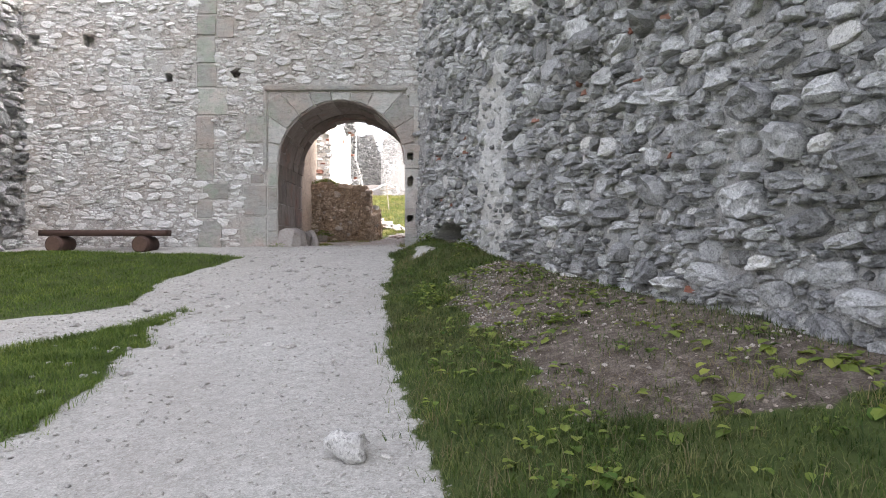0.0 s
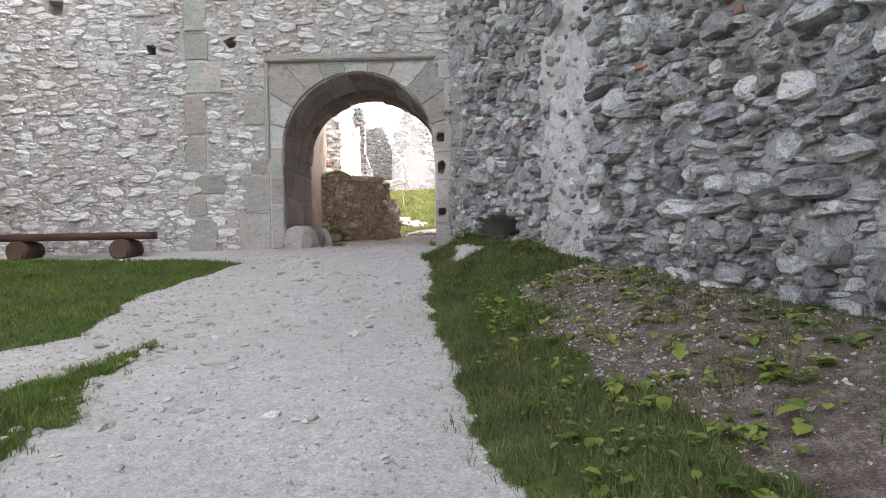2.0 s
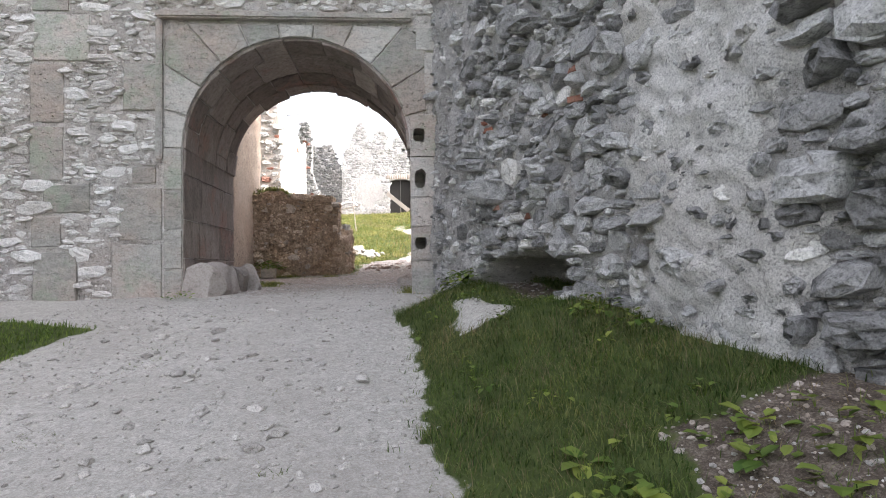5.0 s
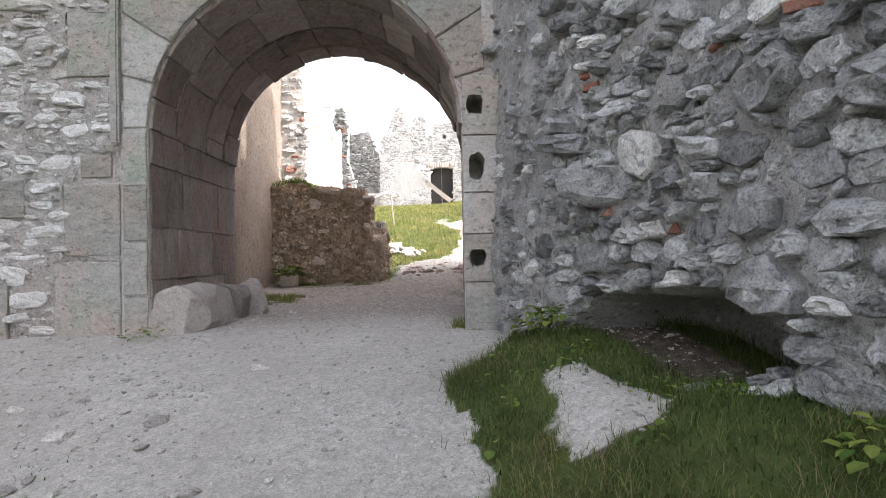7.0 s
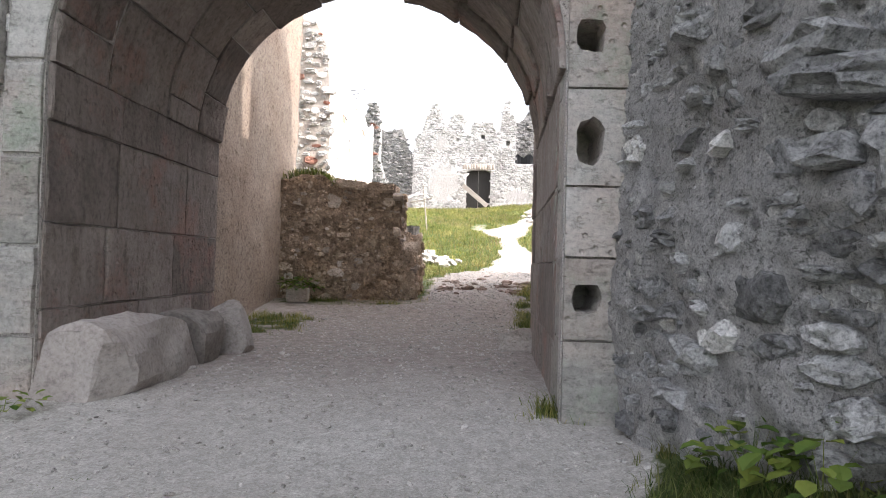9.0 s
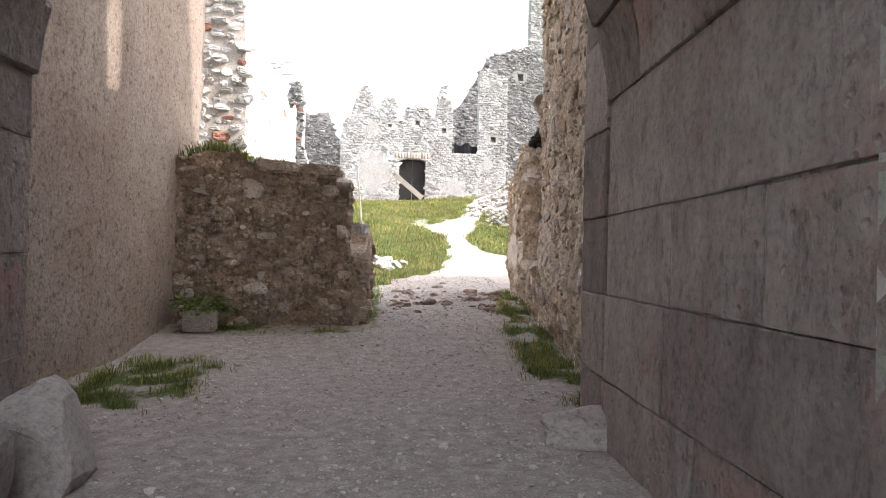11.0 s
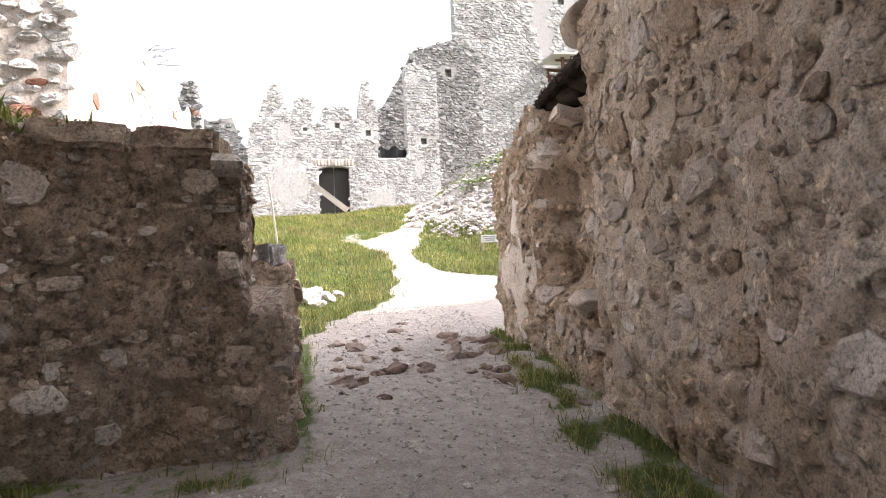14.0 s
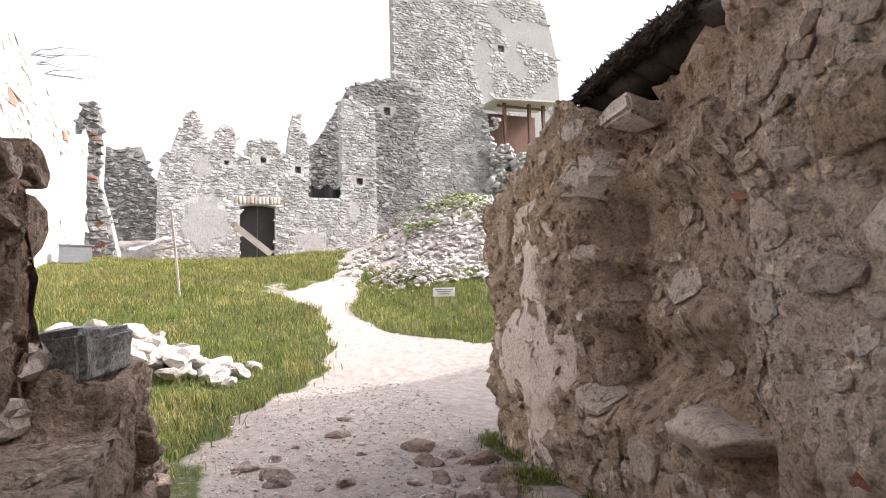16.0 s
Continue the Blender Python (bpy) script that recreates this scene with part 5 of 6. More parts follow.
boulder((-0.57, 3.66, ground_z(-0.57, 3.66) + 0.06), 0.25, 4, M_WHITE, "pale rough limestone rock half sunk in the gravel", (1.1, 1.0, 0.95))
boulder((-1.0, 18.8, ground_z(-1.0, 18.8) + 0.08), 0.5, 9, M_ASHLAR, "pale squared boulder at the foot of the passage wall", (1.2, 1.0, 0.7))
rnd = random.Random(51)
flats = [lump_mesh("flat_rock", M_FLAT, 60 + i, (1.5, 0.95, 0.6), 2, 0.4) for i in range(4)]
for i in range(64):
    x, y = rnd.uniform(-2.15, -0.25), rnd.gauss(25.6, 0.85)
    s = rnd.uniform(0.05, 0.15) + 0.14 * rnd.random() ** 3
    ob = new("flat_rock", flats[i % 4])
    ob.matrix_basis = Matrix.LocRotScale((x, y, ground_z(x, y) + s * 0.04), Euler((rnd.uniform(-0.25, 0.25), rnd.uniform(-0.2, 0.2), rnd.uniform(0, 6))), (s, s, s))
    tagged(ob, "flat brown bedrock stone showing in the trodden path", "rock", "stones in the lane path")
pales = [lump_mesh("path_stone", M_PEBBLE, 160 + i, (1.35, 1.0, 0.5), 2, 0.45) for i in range(4)]
for i in range(230):
    x, y = rnd.uniform(-4.7, -1.5) if i % 3 else rnd.gauss(-3.1, 0.5), rnd.gauss(9.8, 2.2)
    s = rnd.uniform(0.04, 0.1) + 0.08 * rnd.random() ** 4
    ob = new("path_stone", pales[i % 4])
    ob.matrix_basis = Matrix.LocRotScale((x, y, ground_z(x, y) + s * 0.06), Euler((rnd.uniform(-0.2, 0.2), rnd.uniform(-0.2, 0.2), rnd.uniform(0, 6))), (s, s, s))
    tagged(ob, "small flat grey stone on the gravel path", "rock", "stones on the forecourt path")


def trough():
    x, y = -4.52, 22.72
    z = ground_z(x, y)
    t = empty("stone_trough", (x, y, z), "small pale stone trough with green weeds beside the low wall", "trough", turn=4)
    for nm, s, at in (("side", (0.36, 0.05, 0.24), (0, -0.12, 0.12)), ("side", (0.36, 0.05, 0.24), (0, 0.12, 0.12)), ("end", (0.05, 0.19, 0.24), (-0.155, 0, 0.12)), ("end", (0.05, 0.19, 0.24), (0.155, 0, 0.12)), ("soil", (0.26, 0.19, 0.16), (0, 0, 0.1))):
        part(nm, box_bm(*s, 0.012), M_BROWN if nm == "soil" else M_ASHLAR, t).location = at


trough()


# ---- loose stones and gravel ----
def scatter_stones(name, label, spots, mat, seed, sub=1):
    """Many small stones as one mesh. spots: (x, y, z, size)."""
    r = random.Random(seed)
    kinds = []
    for i in range(6):
        me = lump_mesh("shape", mat, seed + i, (r.uniform(1, 1.5), 1, r.uniform(0.5, 0.8)), sub, 0.4)
        kinds.append(([v.co.copy() for v in me.vertices], [tuple(p.vertices) for p in me.polygons]))
        bpy.data.meshes.remove(me)
    V, F = [], []
    for x, y, z, s in spots:
        co, fa = kinds[r.randrange(6)]
        m = Matrix.LocRotScale((x, y, z), Euler((r.uniform(-0.5, 0.5), r.uniform(-0.5, 0.5), r.uniform(0, 6.3))), (s, s, s))
        b = len(V)
        V += [m @ c for c in co]
        F += [tuple(b + i for i in f) for f in fa]
    return tagged(new(name, mesh_of(name, V, F, mat, False)), label, "gravel", kind="stuff")


rnd = random.Random(61)
spots = []
while len(spots) < 26000:
    y = rnd.uniform(1.5, 16) if rnd.random() < 0.5 else rnd.uniform(16, 30)
    x = rnd.uniform(-5.5, 0.8) if y < 16 else rnd.uniform(-4.2, 0.2)
    if turf(x, y) > 0.3 or (16 < y < 19 and not -3.7 < x < -1.1):
        continue
    if y < 16 and abs(x + 2.4) < 1.1 and rnd.random() < 0.45:
        continue
    s = 0.009 + 0.03 * rnd.random() ** 3 + (0.04 * rnd.random() if rnd.random() < 0.04 else 0)
    spots.append((x, y, ground_z(x, y) + s * 0.12, s))
scatter_stones("gravel", "pale angular gravel strewn over the path", spots, M_PEBBLE, 70, 1)
spots = []
while len(spots) < 1100:
    y = rnd.uniform(3.0, 12)
    x = rnd.uniform(-0.2, wall_a(y))
    if not bare_soil(x, y) or turf(x, y) > 0.9:
        continue
    s = 0.015 + 0.04 * rnd.random() ** 3
    spots.append((x, y, ground_z(x, y) + s * 0.1, s))
scatter_stones("soil_grit", "small stones on the bare soil by the wall", spots, M_BSTONE, 77, 1)

# rubble heap in the yard, with weeds growing through it
spots = []
while len(spots) < 2200:
    x, y = rnd.uniform(0.9, 8.5), rnd.uniform(35.0, 43)
    if math.hypot((x - 4.8) / 3.7, (y - 38.9) / 3.6) > 1 + wobble(x, y) * 0.4 or (noise.noise(Vector((x * 0.7, y * 0.7, 6))) > 0.28):
        continue
    s = rnd.uniform(0.1, 0.24) + (0.16 if rnd.random() < 0.08 else 0)
    spots.append((x, y, ground_z(x, y) + s * 0.15, s))
scatter_stones("rubble_heap", "heap of fallen white limestone rubble in the yard", spots, M_PEBBLE, 83, 1)
spots = []
while len(spots) < 420:
    a, q = rnd.uniform(0, 6.3), abs(rnd.gauss(0, 0.55))
    x, y = 2.3 + q * math.cos(a) * 1.1, 36.9 + q * math.sin(a)
    s = rnd.uniform(0.06, 0.13)
    spots.append((x, y, ground_z(x, y) + 0.55 * max(0.0, 1 - q / 1.1), s))
scatter_stones("gravel_pile", "low pile of grey chippings beside the yard path", spots, M_PEBBLE, 91, 1)
whites = [lump_mesh("white_rock", M_PEBBLE, 95 + i, (1.3, 1, 0.8), 2, 0.4) for i in range(4)]
for i in range(66):
    t = rnd.random()
    x, y = -4.2 + 2.2 * t + rnd.gauss(0, 0.16), 31.3 - 0.7 * t + rnd.gauss(0, 0.2)
    s = rnd.uniform(0.18, 0.44) * (1.15 - 0.5 * t)
    ob = new("white_rock", whites[i % 4])
    ob.matrix_basis = Matrix.LocRotScale((x, y, ground_z(x, y) + s * 0.25 + rnd.random() * 0.42 * (1 - t)), Euler((rnd.uniform(-0.5, 0.5), rnd.uniform(-0.5, 0.5), rnd.uniform(0, 6))), (s, s, s))
    tagged(ob, "sunlit white limestone block piled in the grass", "rock", "white stones piled in the meadow")


# ---- grass and weeds ----
def blades(name, label, n, box, accept, tall, wide, mat, seed, lean=0.5):
    """Many bent grass blades as one mesh."""
    r = random.Random(seed)
    V, F = [], []
    x0, x1, y0, y1 = box
    tries = 0
    while n > 0 and tries < 4000000:
        tries += 1
        x, y = r.uniform(x0, x1), r.uniform(y0, y1)
        w = accept(x, y)
        if w <= 0 or r.random() > w:
            continue
        n -= 1
        clump = 0.65 + 0.9 * abs(noise.noise(Vector((x * 2.1, y * 2.1, 1.5)))) + 0.3 * noise.noise(Vector((x * 0.6, y * 0.6, 3)))
        h = tall * clump * r.uniform(0.5, 1.25)
        a = r.uniform(0, 6.283)
        b = lean * h * r.uniform(0.3, 1.4)
        ux, uy = math.cos(a), math.sin(a)
        k = wide * r.uniform(0.6, 1.3)
        z = ground_z(x, y) - 0.01
        px, py = -uy * k, ux * k
        i = len(V)
        V += [(x - px, y - py, z), (x + px, y + py, z), (x + ux * b * 0.35 + px * 0.7, y + uy * b * 0.35 + py * 0.7, z + h * 0.62), (x + ux * b * 0.35 - px * 0.7, y + uy * b * 0.35 - py * 0.7, z + h * 0.62), (x + ux * b, y + uy * b, z + h * r.uniform(0.8, 1.0))]
        F += [(i, i + 1, i + 2, i + 3), (i + 3, i + 2, i + 4)]
    return tagged(new(name, mesh_of(name, V, F, mat, False)), label, "grass", kind="stuff")


def strong(x, y):
    t = turf(x, y)
    if t > 0.6:
        return t
    j = 0.22 * noise.noise(Vector((x * 9, y * 9, 40)))
    if t > 0.2:
        return 0.03 + 0.45 * max(0.0, noise.noise(Vector((x * 1.5, y * 1.5, 50))) - 0.05)
    return max(t * 0.12, 0.22 if turf(x + j + 0.07, y + j) > 0.6 or turf(x - 0.07 + j, y - j) > 0.6 else 0)


blades("grass_verge", "lush green grass verge beside the gravel path", 105000, (-1.4, 4.0, 1.2, 15.2), strong, 0.095, 0.0028, M_GRASS, 101, 1.0)
blades("grass_lawn", "short green lawn across the forecourt", 52000, (-11, -4, 6.5, 14.6), strong, 0.075, 0.005, M_LAWN_LIT, 102, 0.9)
blades("grass_tuft_patch", "tufted grass patch dividing the gravel paths", 24000, (-5.0, -2.4, 3.3, 8.8), strong, 0.085, 0.003, M_LAWN_LIT, 103, 1.1)
blades("lane_grass", "tall wispy grass at the foot of the lane walls", 9000, (-5.0, 0.3, 15.3, 27.2), lambda x, y: strong(x, y) if x < lane_x(min(max(y, 18.7), 26.9)) + 0.05 or y < 18.5 else 0, 0.12, 0.0034, M_MEADOW, 104, 1.0)
blades("yard_meadow", "sunlit rough meadow grass in the castle yard", 110000, (-7, 8, 27.2, 47), strong, 0.16, 0.0065, M_MEADOW, 105, 0.9)
blades("stray_tufts", "stray small tufts in the gravel", 500, (-5.0, -1.0, 5, 15), lambda x, y: 1.0 if noise.noise(Vector((x * 1.6, y * 1.6, 21))) > 0.42 else 0, 0.035, 0.003, M_GRASS, 106, 1.4)


def crown_grass(name, label, n, spot, tall, mat, seed):
    r = random.Random(seed)
    V, F = [], []
    for _ in range(n):
        x, y, z = spot(r)
        a, h = r.uniform(0, 6.283), tall * r.uniform(0.4, 1.3)
        b = h * r.uniform(0.3, 1.1)
        ux, uy = math.cos(a), math.sin(a)
        k = 0.006
        i = len(V)
        V += [(x + uy * k, y - ux * k, z), (x - uy * k, y + ux * k, z), (x + ux * b * 0.4 - uy * k, y + uy * b * 0.4 + ux * k, z + h * 0.6), (x + ux * b * 0.4 + uy * k, y + uy * b * 0.4 - ux * k, z + h * 0.6), (x + ux * b, y + uy * b, z + h * 0.8)]
        F += [(i, i + 1, i + 2, i + 3), (i + 3, i + 2, i + 4)]
    return tagged(new(name, mesh_of(name, V, F, mat, False)), label, "grass", kind="stuff")


def on_low(r):
    x, y = min(-3.65, r.gauss(-4.35, 0.35)), r.uniform(23.1, 24.6)
    return x, y, low_top(x, y) - 0.02


crown_grass("wall_top_grass", "green and yellow weeds growing on the low wall", 2600, on_low, 0.16, M_MEADOW, 111)


def leaf_into(V, F, at, a, size, pitch, r):
    """One broad leaf: six corners round a folded midrib."""
    m = Matrix.Translation(at) @ Matrix.Rotation(a, 4, "Z") @ Matrix.Rotation(pitch, 4, "Y")
    b = len(V)
    for x, y, z in ((0, 0, 0), (0.3, 0.38, 0.1), (0.75, 0.36, 0.08), (1.0, 0, -0.12), (0.75, -0.36, 0.08), (0.3, -0.38, 0.1), (0.5, 0, 0.0)):
        V.append(m @ Vector((x * size, y * size * r.uniform(0.85, 1.1), z * size)))
    F += [(b + i, b + (i + 1) % 6, b + 6) for i in range(6)]


def weed(at, n, spread_r, size, seed, label, name="weed", tall=0.15, group=""):
    r = random.Random(seed)
    V, F = [], []
    for _ in range(n):
        a, q = r.uniform(0, 6.28), spread_r * math.sqrt(r.random())
        p = Vector((q * math.cos(a), q * math.sin(a), tall * r.uniform(0.15, 1.0) * (1.1 - q / spread_r * 0.6)))
        leaf_into(V, F, p, a + r.uniform(-0.7, 0.7), size * r.uniform(0.6, 1.3), r.uniform(-0.5, 0.6), r)
    plant_ob = new(name)
    plant_ob.matrix_basis = Matrix.Translation(at)
    tagged(plant_ob, label, "plant", group)
    child("foliage", mesh_of("foliage", V, F, M_LEAF, False), plant_ob)
    V, F = [], []
    for _ in range(max(3, n // 6)):
        a, q = r.uniform(0, 6.28), spread_r * 0.7 * r.random()
        x, y, k = q * math.cos(a), q * math.sin(a), 0.003
        b = len(V)
        V += [(-k, 0, -0.02), (k, 0, -0.02), (0, k, -0.02), (x, y, tall * 0.8)]
        F += [(b, b + 1, b + 3), (b + 1, b + 2, b + 3), (b + 2, b, b + 3)]
    child("stem", mesh_of("stem", V, F, M_LEAF, False), plant_ob)
    return plant_ob


rnd = random.Random(71)
for i in range(240):
    y = rnd.uniform(2.6, 9.9)
    x = rnd.uniform(float(np.interp(y, PATH_Y, PATH_R)) + 0.4, wall_a(y) - 0.08)
    weed((x, y, ground_z(x, y)), rnd.randint(2, 8), rnd.uniform(0.04, 0.15), rnd.uniform(0.045, 0.11), 200 + i, "small broad-leaved weed sprouting from bare soil", tall=rnd.uniform(0.03, 0.1), group="weeds on the bank")
for x, y, n, q, s, t in ((0.42, 11.75, 50, 0.2, 0.07, 0.22), (-0.42, 14.75, 60, 0.22, 0.08, 0.35), (-0.3, 14.45, 40, 0.2, 0.09, 0.28), (0.5, 11.2, 30, 0.2, 0.06, 0.2), (-4.35, 15.75, 30, 0.2, 0.05, 0.14)):
    weed((x, y, ground_z(x, y)), n, q, s, int(x * 100 + y * 10) + 500, "leafy green weed at the foot of the wall", tall=t)
weed((-4.52, 22.8, ground_z(-4.52, 22.8) + 0.2), 110, 0.36, 0.09, 555, "dark green leafy weeds spilling over the trough", tall=0.28)
for i in range(50):
    y = rnd.uniform(2.4, 14.2)
    x = rnd.uniform(float(np.interp(y, PATH_Y, PATH_R)) + 0.1, min(wall_a(y) - 0.1, float(np.interp(y, PATH_Y, PATH_R)) + 1.6))
    weed((x, y, ground_z(x, y) + 0.02), rnd.randint(4, 12), rnd.uniform(0.06, 0.16), rnd.uniform(0.03, 0.06), 800 + i, "low broad-leaved weed among the verge grass", tall=rnd.uniform(0.06, 0.14), group="weeds in the verge")
for i in range(26):
    x, y = rnd.gauss(4.6, 0.8), rnd.gauss(40.0, 0.7)
    weed((x, y, ground_z(x, y) + 0.1), rnd.randint(14, 26), rnd.uniform(0.2, 0.35), rnd.uniform(0.09, 0.15), 950 + i, "yellow-green weed growing through the rubble heap", tall=rnd.uniform(0.15, 0.35), group="weeds on the rubble heap")
# stalks and litter on the bank
blades("dry_grass", "long dry bent grass stems in the verge", 5500, (-1.3, 3.4, 2.0, 15.0), lambda x, y: 0.7 if turf(x, y) > 0.6 and noise.noise(Vector((x * 1.1, y * 1.1, 28))) > 0.0 else 0, 0.17, 0.0016, M_STRAW, 109, 1.3)
blades("meadow_straw", "golden dry stems standing in the yard meadow", 7000, (-7, 8, 28, 46), lambda x, y: 0.9 if turf(x, y) > 0.6 and noise.noise(Vector((x * 0.5, y * 0.5, 29))) > 0.0 else 0, 0.24, 0.005, M_STRAW, 110, 0.9)
blades("dry_stalks", "dry straw and stalks lying on the bare bank", 8000, (-0.4, 3.4, 3.5, 11.8), lambda x, y: 0.8 if bare_soil(x, y) and x < wall_a(y) and noise.noise(Vector((x * 1.4, y * 1.4, 8))) > -0.1 else 0, 0.05, 0.002, M_STRAW, 107, 3.0)
blades("bank_seedlings", "thin green seedlings on the bare bank", 7000, (-0.4, 3.4, 3.5, 11.8), lambda x, y: 0.6 if bare_soil(x, y) and x < wall_a(y) and noise.noise(Vector((x * 0.9, y * 0.9, 18))) > 0.0 else 0, 0.06, 0.003, M_GRASS, 108, 0.9)


# ---- things in the yard ----
def beam(name, a, b, w, h, mat, label, category, parent=None):
    a, b = Vector(a), Vector(b)
    bm = box_bm((b - a).length, w, h, 0.008)
    ob = part(name, bm, mat, parent)
    ob.matrix_basis = Matrix.Translation((a + b) / 2) @ (b - a).to_track_quat("X", "Z").to_matrix().to_4x4()
    return tagged(ob, label, category) if label else ob


beam("plank", (-1.92, 48.75, 7.1), (-0.45, 48.35, 5.85), 0.1, 0.26, M_BOARD, "pale weathered plank leaning across the doorway", "plank")


def yard_door():
    d = empty("door_1", (-0.98, 49.45, 5.5), "nearly black double wooden door set deep in the ruin", "door")
    d["kind"] = "structure"
    for s in (-1, 1):
        leaf = part("leaf", box_bm(0.72, 0.06, 2.6, 0.01), M_DOOR, d)
        leaf.location = (s * 0.375, 0, 1.3)
        for i in range(4):
            part("board", box_bm(0.15, 0.02, 2.5, 0.005), M_DOOR, leaf).location = (-0.27 + 0.18 * i, -0.04, 0)


yard_door()


def tarp():
    bm = bmesh.new()
    n = 14
    g = [[bm.verts.new((-1.1 + 2.0 * i / n, -0.7 + 1.4 * j / n, 0.55 * math.exp(-((i / n - 0.7) / 0.4) ** 2) + 0.12 * noise.noise(Vector((i * 0.5, j * 0.5, 3))) - 0.25 * (1 - j / n))) for j in range(n + 1)] for i in range(n + 1)]
    for i in range(n):
        for j in range(n):
            bm.faces.new((g[i][j], g[i + 1][j], g[i + 1][j + 1], g[i][j + 1]))
    bmesh.ops.solidify(bm, geom=bm.faces[:], thickness=0.02)
    ob = part("tarpaulin", bm, M_TARP, None, "", True)
    ob.matrix_basis = pose(-4.75, 47.6, ground_z(-4.75, 47.6) + 0.75, 0, 0, 8)
    tagged(ob, "crumpled white tarpaulin draped over a heap by the wall", "tarpaulin")
    beam("board", (-4.9, 47.0, ground_z(-4.9, 47.0) + 0.55), (-3.6, 46.8, ground_z(-3.6, 46.8) + 0.95), 0.25, 0.04, M_BOARD, "grey board lying against the tarpaulin", "board")


tarp()
beam("pole", (-3.1, 35.0, ground_z(-3.1, 35.0) - 0.1), (-3.3, 35.05, ground_z(-3.1, 35.0) + 1.75), 0.045, 0.045, M_BOARD, "thin leaning wooden pole standing in the meadow", "pole")


def crate():
    x, y = -6.35, 41.6
    c = empty("metal_bin", (x, y, ground_z(x, y)), "grey open metal bin standing in the grass", "bin", turn=10)
    for s, at in (((0.8, 0.04, 0.5), (0, -0.25, 0.3)), ((0.8, 0.04, 0.5), (0, 0.25, 0.3)), ((0.04, 0.46, 0.5), (-0.38, 0, 0.3)), ((0.04, 0.46, 0.5), (0.38, 0, 0.3)), ((0.72, 0.46, 0.04), (0, 0, 0.08))):
        part("panel", box_bm(*s, 0.008), M_STEEL, c).location = at
    part("rim", box_bm(0.86, 0.06, 0.05, 0.01), M_STEEL, c).location = (0, -0.27, 0.56)


M_STEEL = plain("dull_grey_metal", (0.2, 0.21, 0.22), 0.5)
crate()


def sign():
    x, y = 2.35, 34.4
    s = empty("sign", (x, y, ground_z(x, y)), "small white notice board lying low beside the heap", "sign", turn=-8)
    part("board", box_bm(0.5, 0.03, 0.2, 0.006), M_TARP, s).location = (0, 0, 0.3)
    for dx in (-0.24, 0.24):
        part("post", box_bm(0.04, 0.04, 0.42, 0.006), M_BOARD, s).location = (dx * 0.8, 0.04, 0.15)
    for k in range(3):
        part("text_bar", box_bm(0.4 - 0.08 * k, 0.006, 0.02, 0.0), M_STEEL, s).location = (0, -0.018, 0.36 - 0.05 * k)


sign()


def shelter():
    s = empty("shelter", (15.1, 55.6, 12.6), "small red-brown timber shelter under a pale sheet roof", "shed")
    for dx in (-1.2, 0.5, 1.5):
        part("post", box_bm(0.2, 0.2, 3.6, 0.02), M_SHED, s).location = (dx, -0.9, 1.7)
    part("back_wall", box_bm(3.6, 0.1, 3.0, 0.02), M_SHED, s).location = (0, 0.8, 1.8)
    part("rail", box_bm(3.4, 0.12, 0.14, 0.02), M_SHED, s).location = (0, -0.9, 3.25)
    roof = part("roof", box_bm(4.4, 3.0, 0.1, 0.02), M_ROOF, s)
    roof.location = (0, -0.3, 3.6)
    roof.rotation_euler = (radians(6), radians(-2), 0)


shelter()


def talus():
    """Broken wall spreading out at the tower's foot."""
    spots = []
    r = random.Random(131)
    while len(spots) < 520:
        t = r.random()
        x, y = 12.6 + 4.6 * t + r.gauss(0, 0.3), 54.4 + r.uniform(-0.6, 0.8)
        top = 15.0 - 0.2 * t if t < 0.1 else 13.3 - 1.0 * t
        spots.append((x, y, r.uniform(8.5, top), r.uniform(0.25, 0.6)))
    scatter_stones("broken_masonry", "broken white masonry spilling from the tower", spots, M_RUIN, 133, 1)


talus()


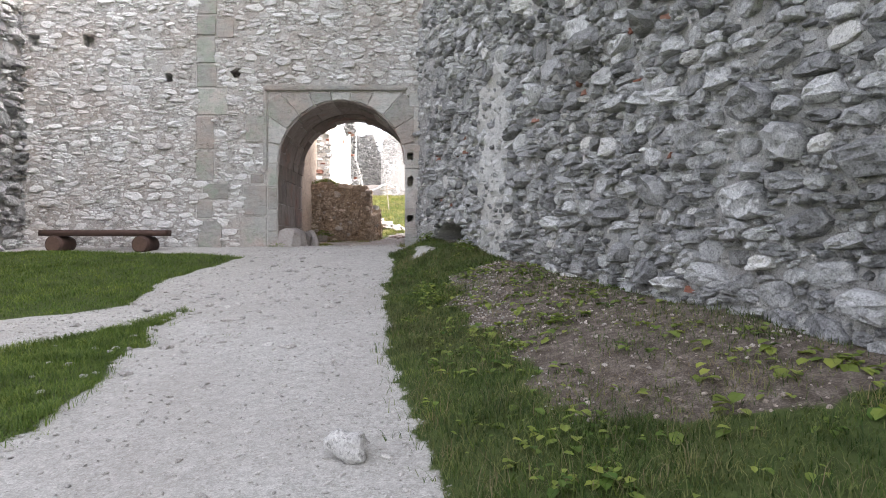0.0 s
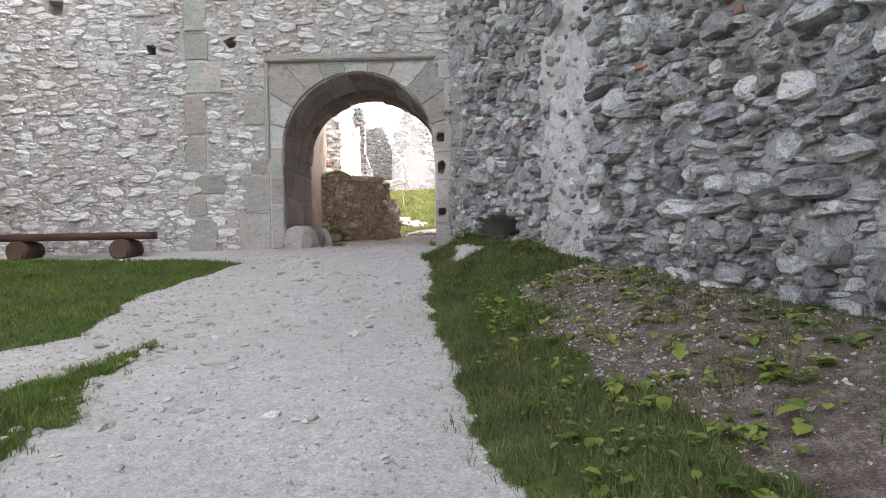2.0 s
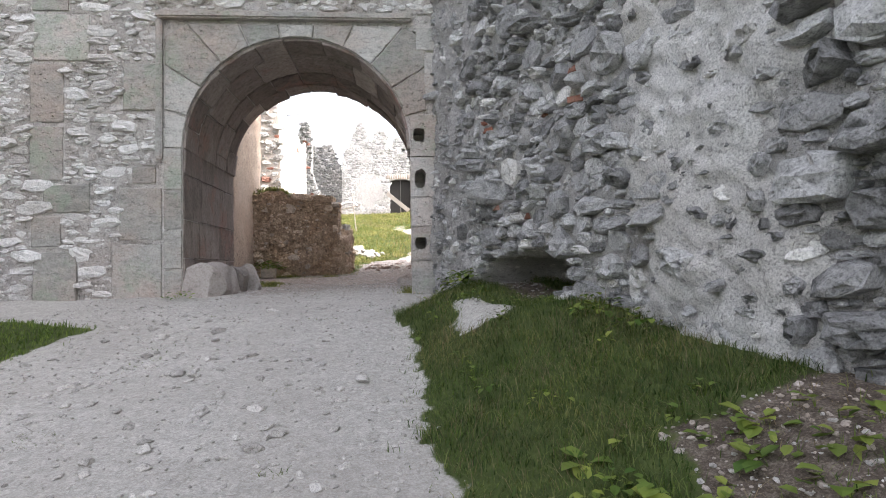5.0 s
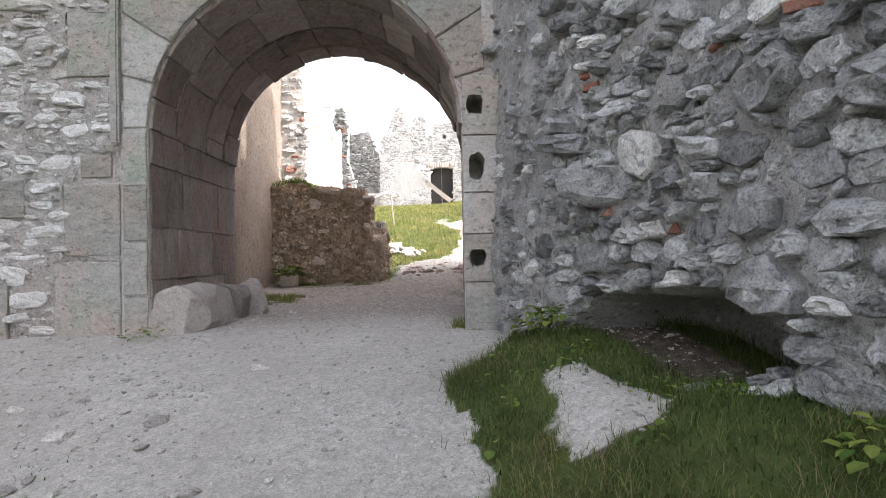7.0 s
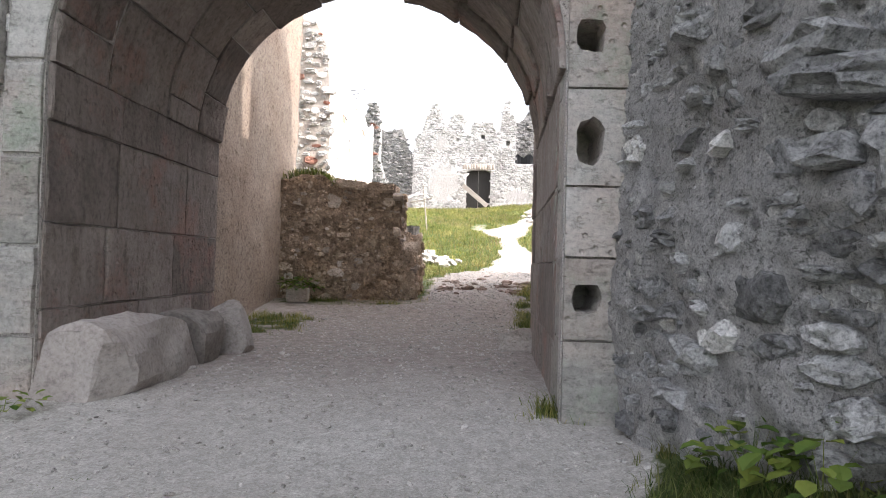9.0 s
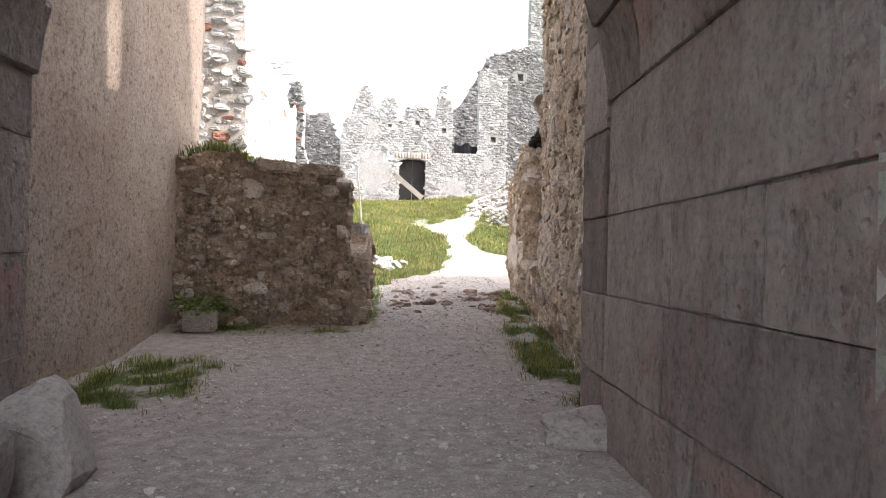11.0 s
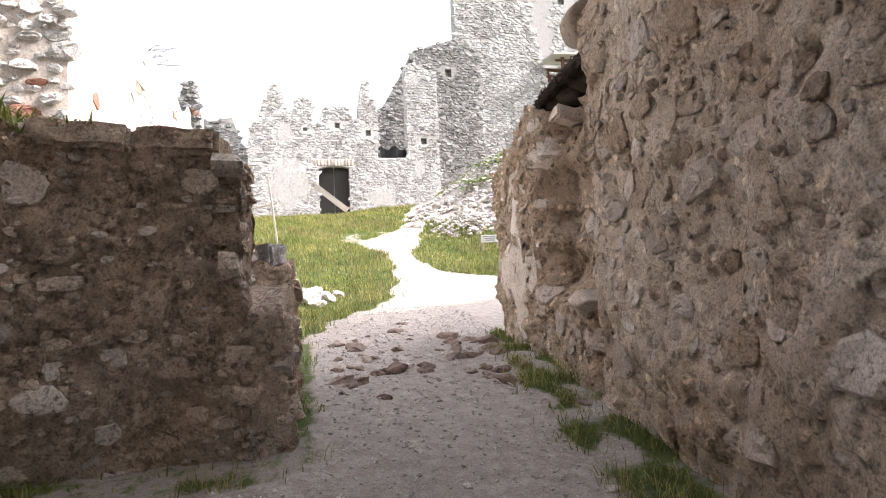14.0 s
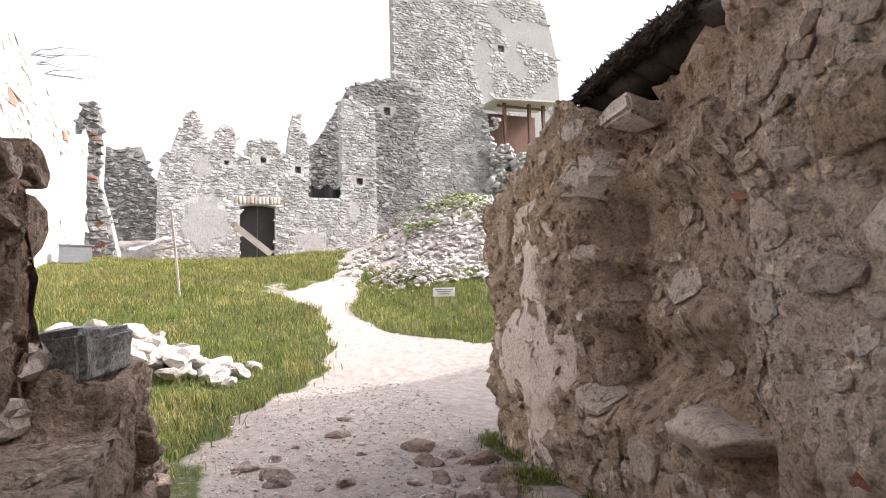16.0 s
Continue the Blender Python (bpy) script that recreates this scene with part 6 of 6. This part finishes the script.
def brushwood():
    """Dark bundle of brushwood over the wall's crown."""
    r = random.Random(141)
    V, F = [], []
    spine = [(0.5, 25.3, 4.6), (0.56, 25.08, 4.7), (0.6, 24.85, 4.77), (0.62, 24.6, 4.81), (0.65, 24.35, 4.82)]
    for _ in range(9500):
        t = r.random() * (len(spine) - 1)
        i = min(int(t), len(spine) - 2)
        c = Vector(spine[i]).lerp(Vector(spine[i + 1]), t - i)
        th = r.uniform(0, math.pi)
        rad = 0.08 * r.random() + 0.13
        p = c + Vector((math.cos(th) * rad * 1.9, 0, math.sin(th) * rad * 1.1 - 0.06))
        d = Vector((r.gauss(-0.3, 0.5), r.gauss(0.4, 0.6), r.gauss(-0.1, 0.35))).normalized() * r.uniform(0.03, 0.07)
        side = d.cross(Vector((0.3, 0.2, 1))).normalized() * 0.004
        b = len(V)
        V += [p - d - side, p - d + side, p + d * 1.0 + Vector((0, 0, -0.03))]
        V += [p + side.cross(d).normalized() * 0.006]
        F += [(b, b + 1, b + 2), (b + 1, b + 3, b + 2), (b + 3, b, b + 2)]
    ob = tagged(new("brushwood_bundle", mesh_of("brushwood_bundle", V, F, M_TWIG, False)), kind="stuff")
    tagged(ob, "dark brushwood bundle lying on the broken wall crown", "brushwood")
    bm = bmesh.new()
    for i, c in enumerate(spine):
        bmesh.ops.create_icosphere(bm, subdivisions=2, radius=0.16, matrix=Matrix.LocRotScale(Vector(c) - Vector((0, 0, 0.04)), None, (1.7, 1.5, 0.9)))
    for v in bm.verts:
        v.co += noise.noise_vector(v.co * 4) * 0.07
    part("matted_core", bm, M_TWIG, ob, "", True)


brushwood()


def dark_panel():
    # Thin near-black wavy panel across the lower window gap.
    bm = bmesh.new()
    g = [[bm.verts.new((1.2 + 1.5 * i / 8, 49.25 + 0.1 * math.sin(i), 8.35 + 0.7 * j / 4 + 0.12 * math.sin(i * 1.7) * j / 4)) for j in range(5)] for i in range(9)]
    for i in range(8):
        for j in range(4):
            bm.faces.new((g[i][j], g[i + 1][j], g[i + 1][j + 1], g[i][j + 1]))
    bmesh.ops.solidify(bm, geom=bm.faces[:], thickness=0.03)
    tagged(part("dark_panel", bm, M_BLACK, None), "near-black wavy panel low in the window gap of the ruin", "sheet")


dark_panel()


def bare_twigs():
    """Thin dead branches above the yard wall."""
    r = random.Random(151)
    cu = bpy.data.curves.new("dead_branch", "CURVE")
    cu.dimensions, cu.bevel_depth = "3D", 0.012
    for k in range(9):
        sp = cu.splines.new("POLY")
        sp.points.add(5)
        p = Vector((-7.0, 39.0 + 0.2 * k, 9.9 + 0.1 * (k % 3)))
        d = Vector((r.uniform(0.3, 1.0), r.uniform(-0.3, 0.6), r.uniform(-0.05, 0.35)))
        for i, pt in enumerate(sp.points):
            pt.co = (*p, 1)
            pt.radius = 1 - 0.15 * i
            p = p + d * 0.3 + Vector((r.gauss(0, 0.06), r.gauss(0, 0.06), r.gauss(0, 0.06)))
    ob = new("dead_branch", cu)
    cu.materials.append(M_TWIG)
    tagged(ob, "thin bare twigs reaching over the yard wall", "branch")


bare_twigs()
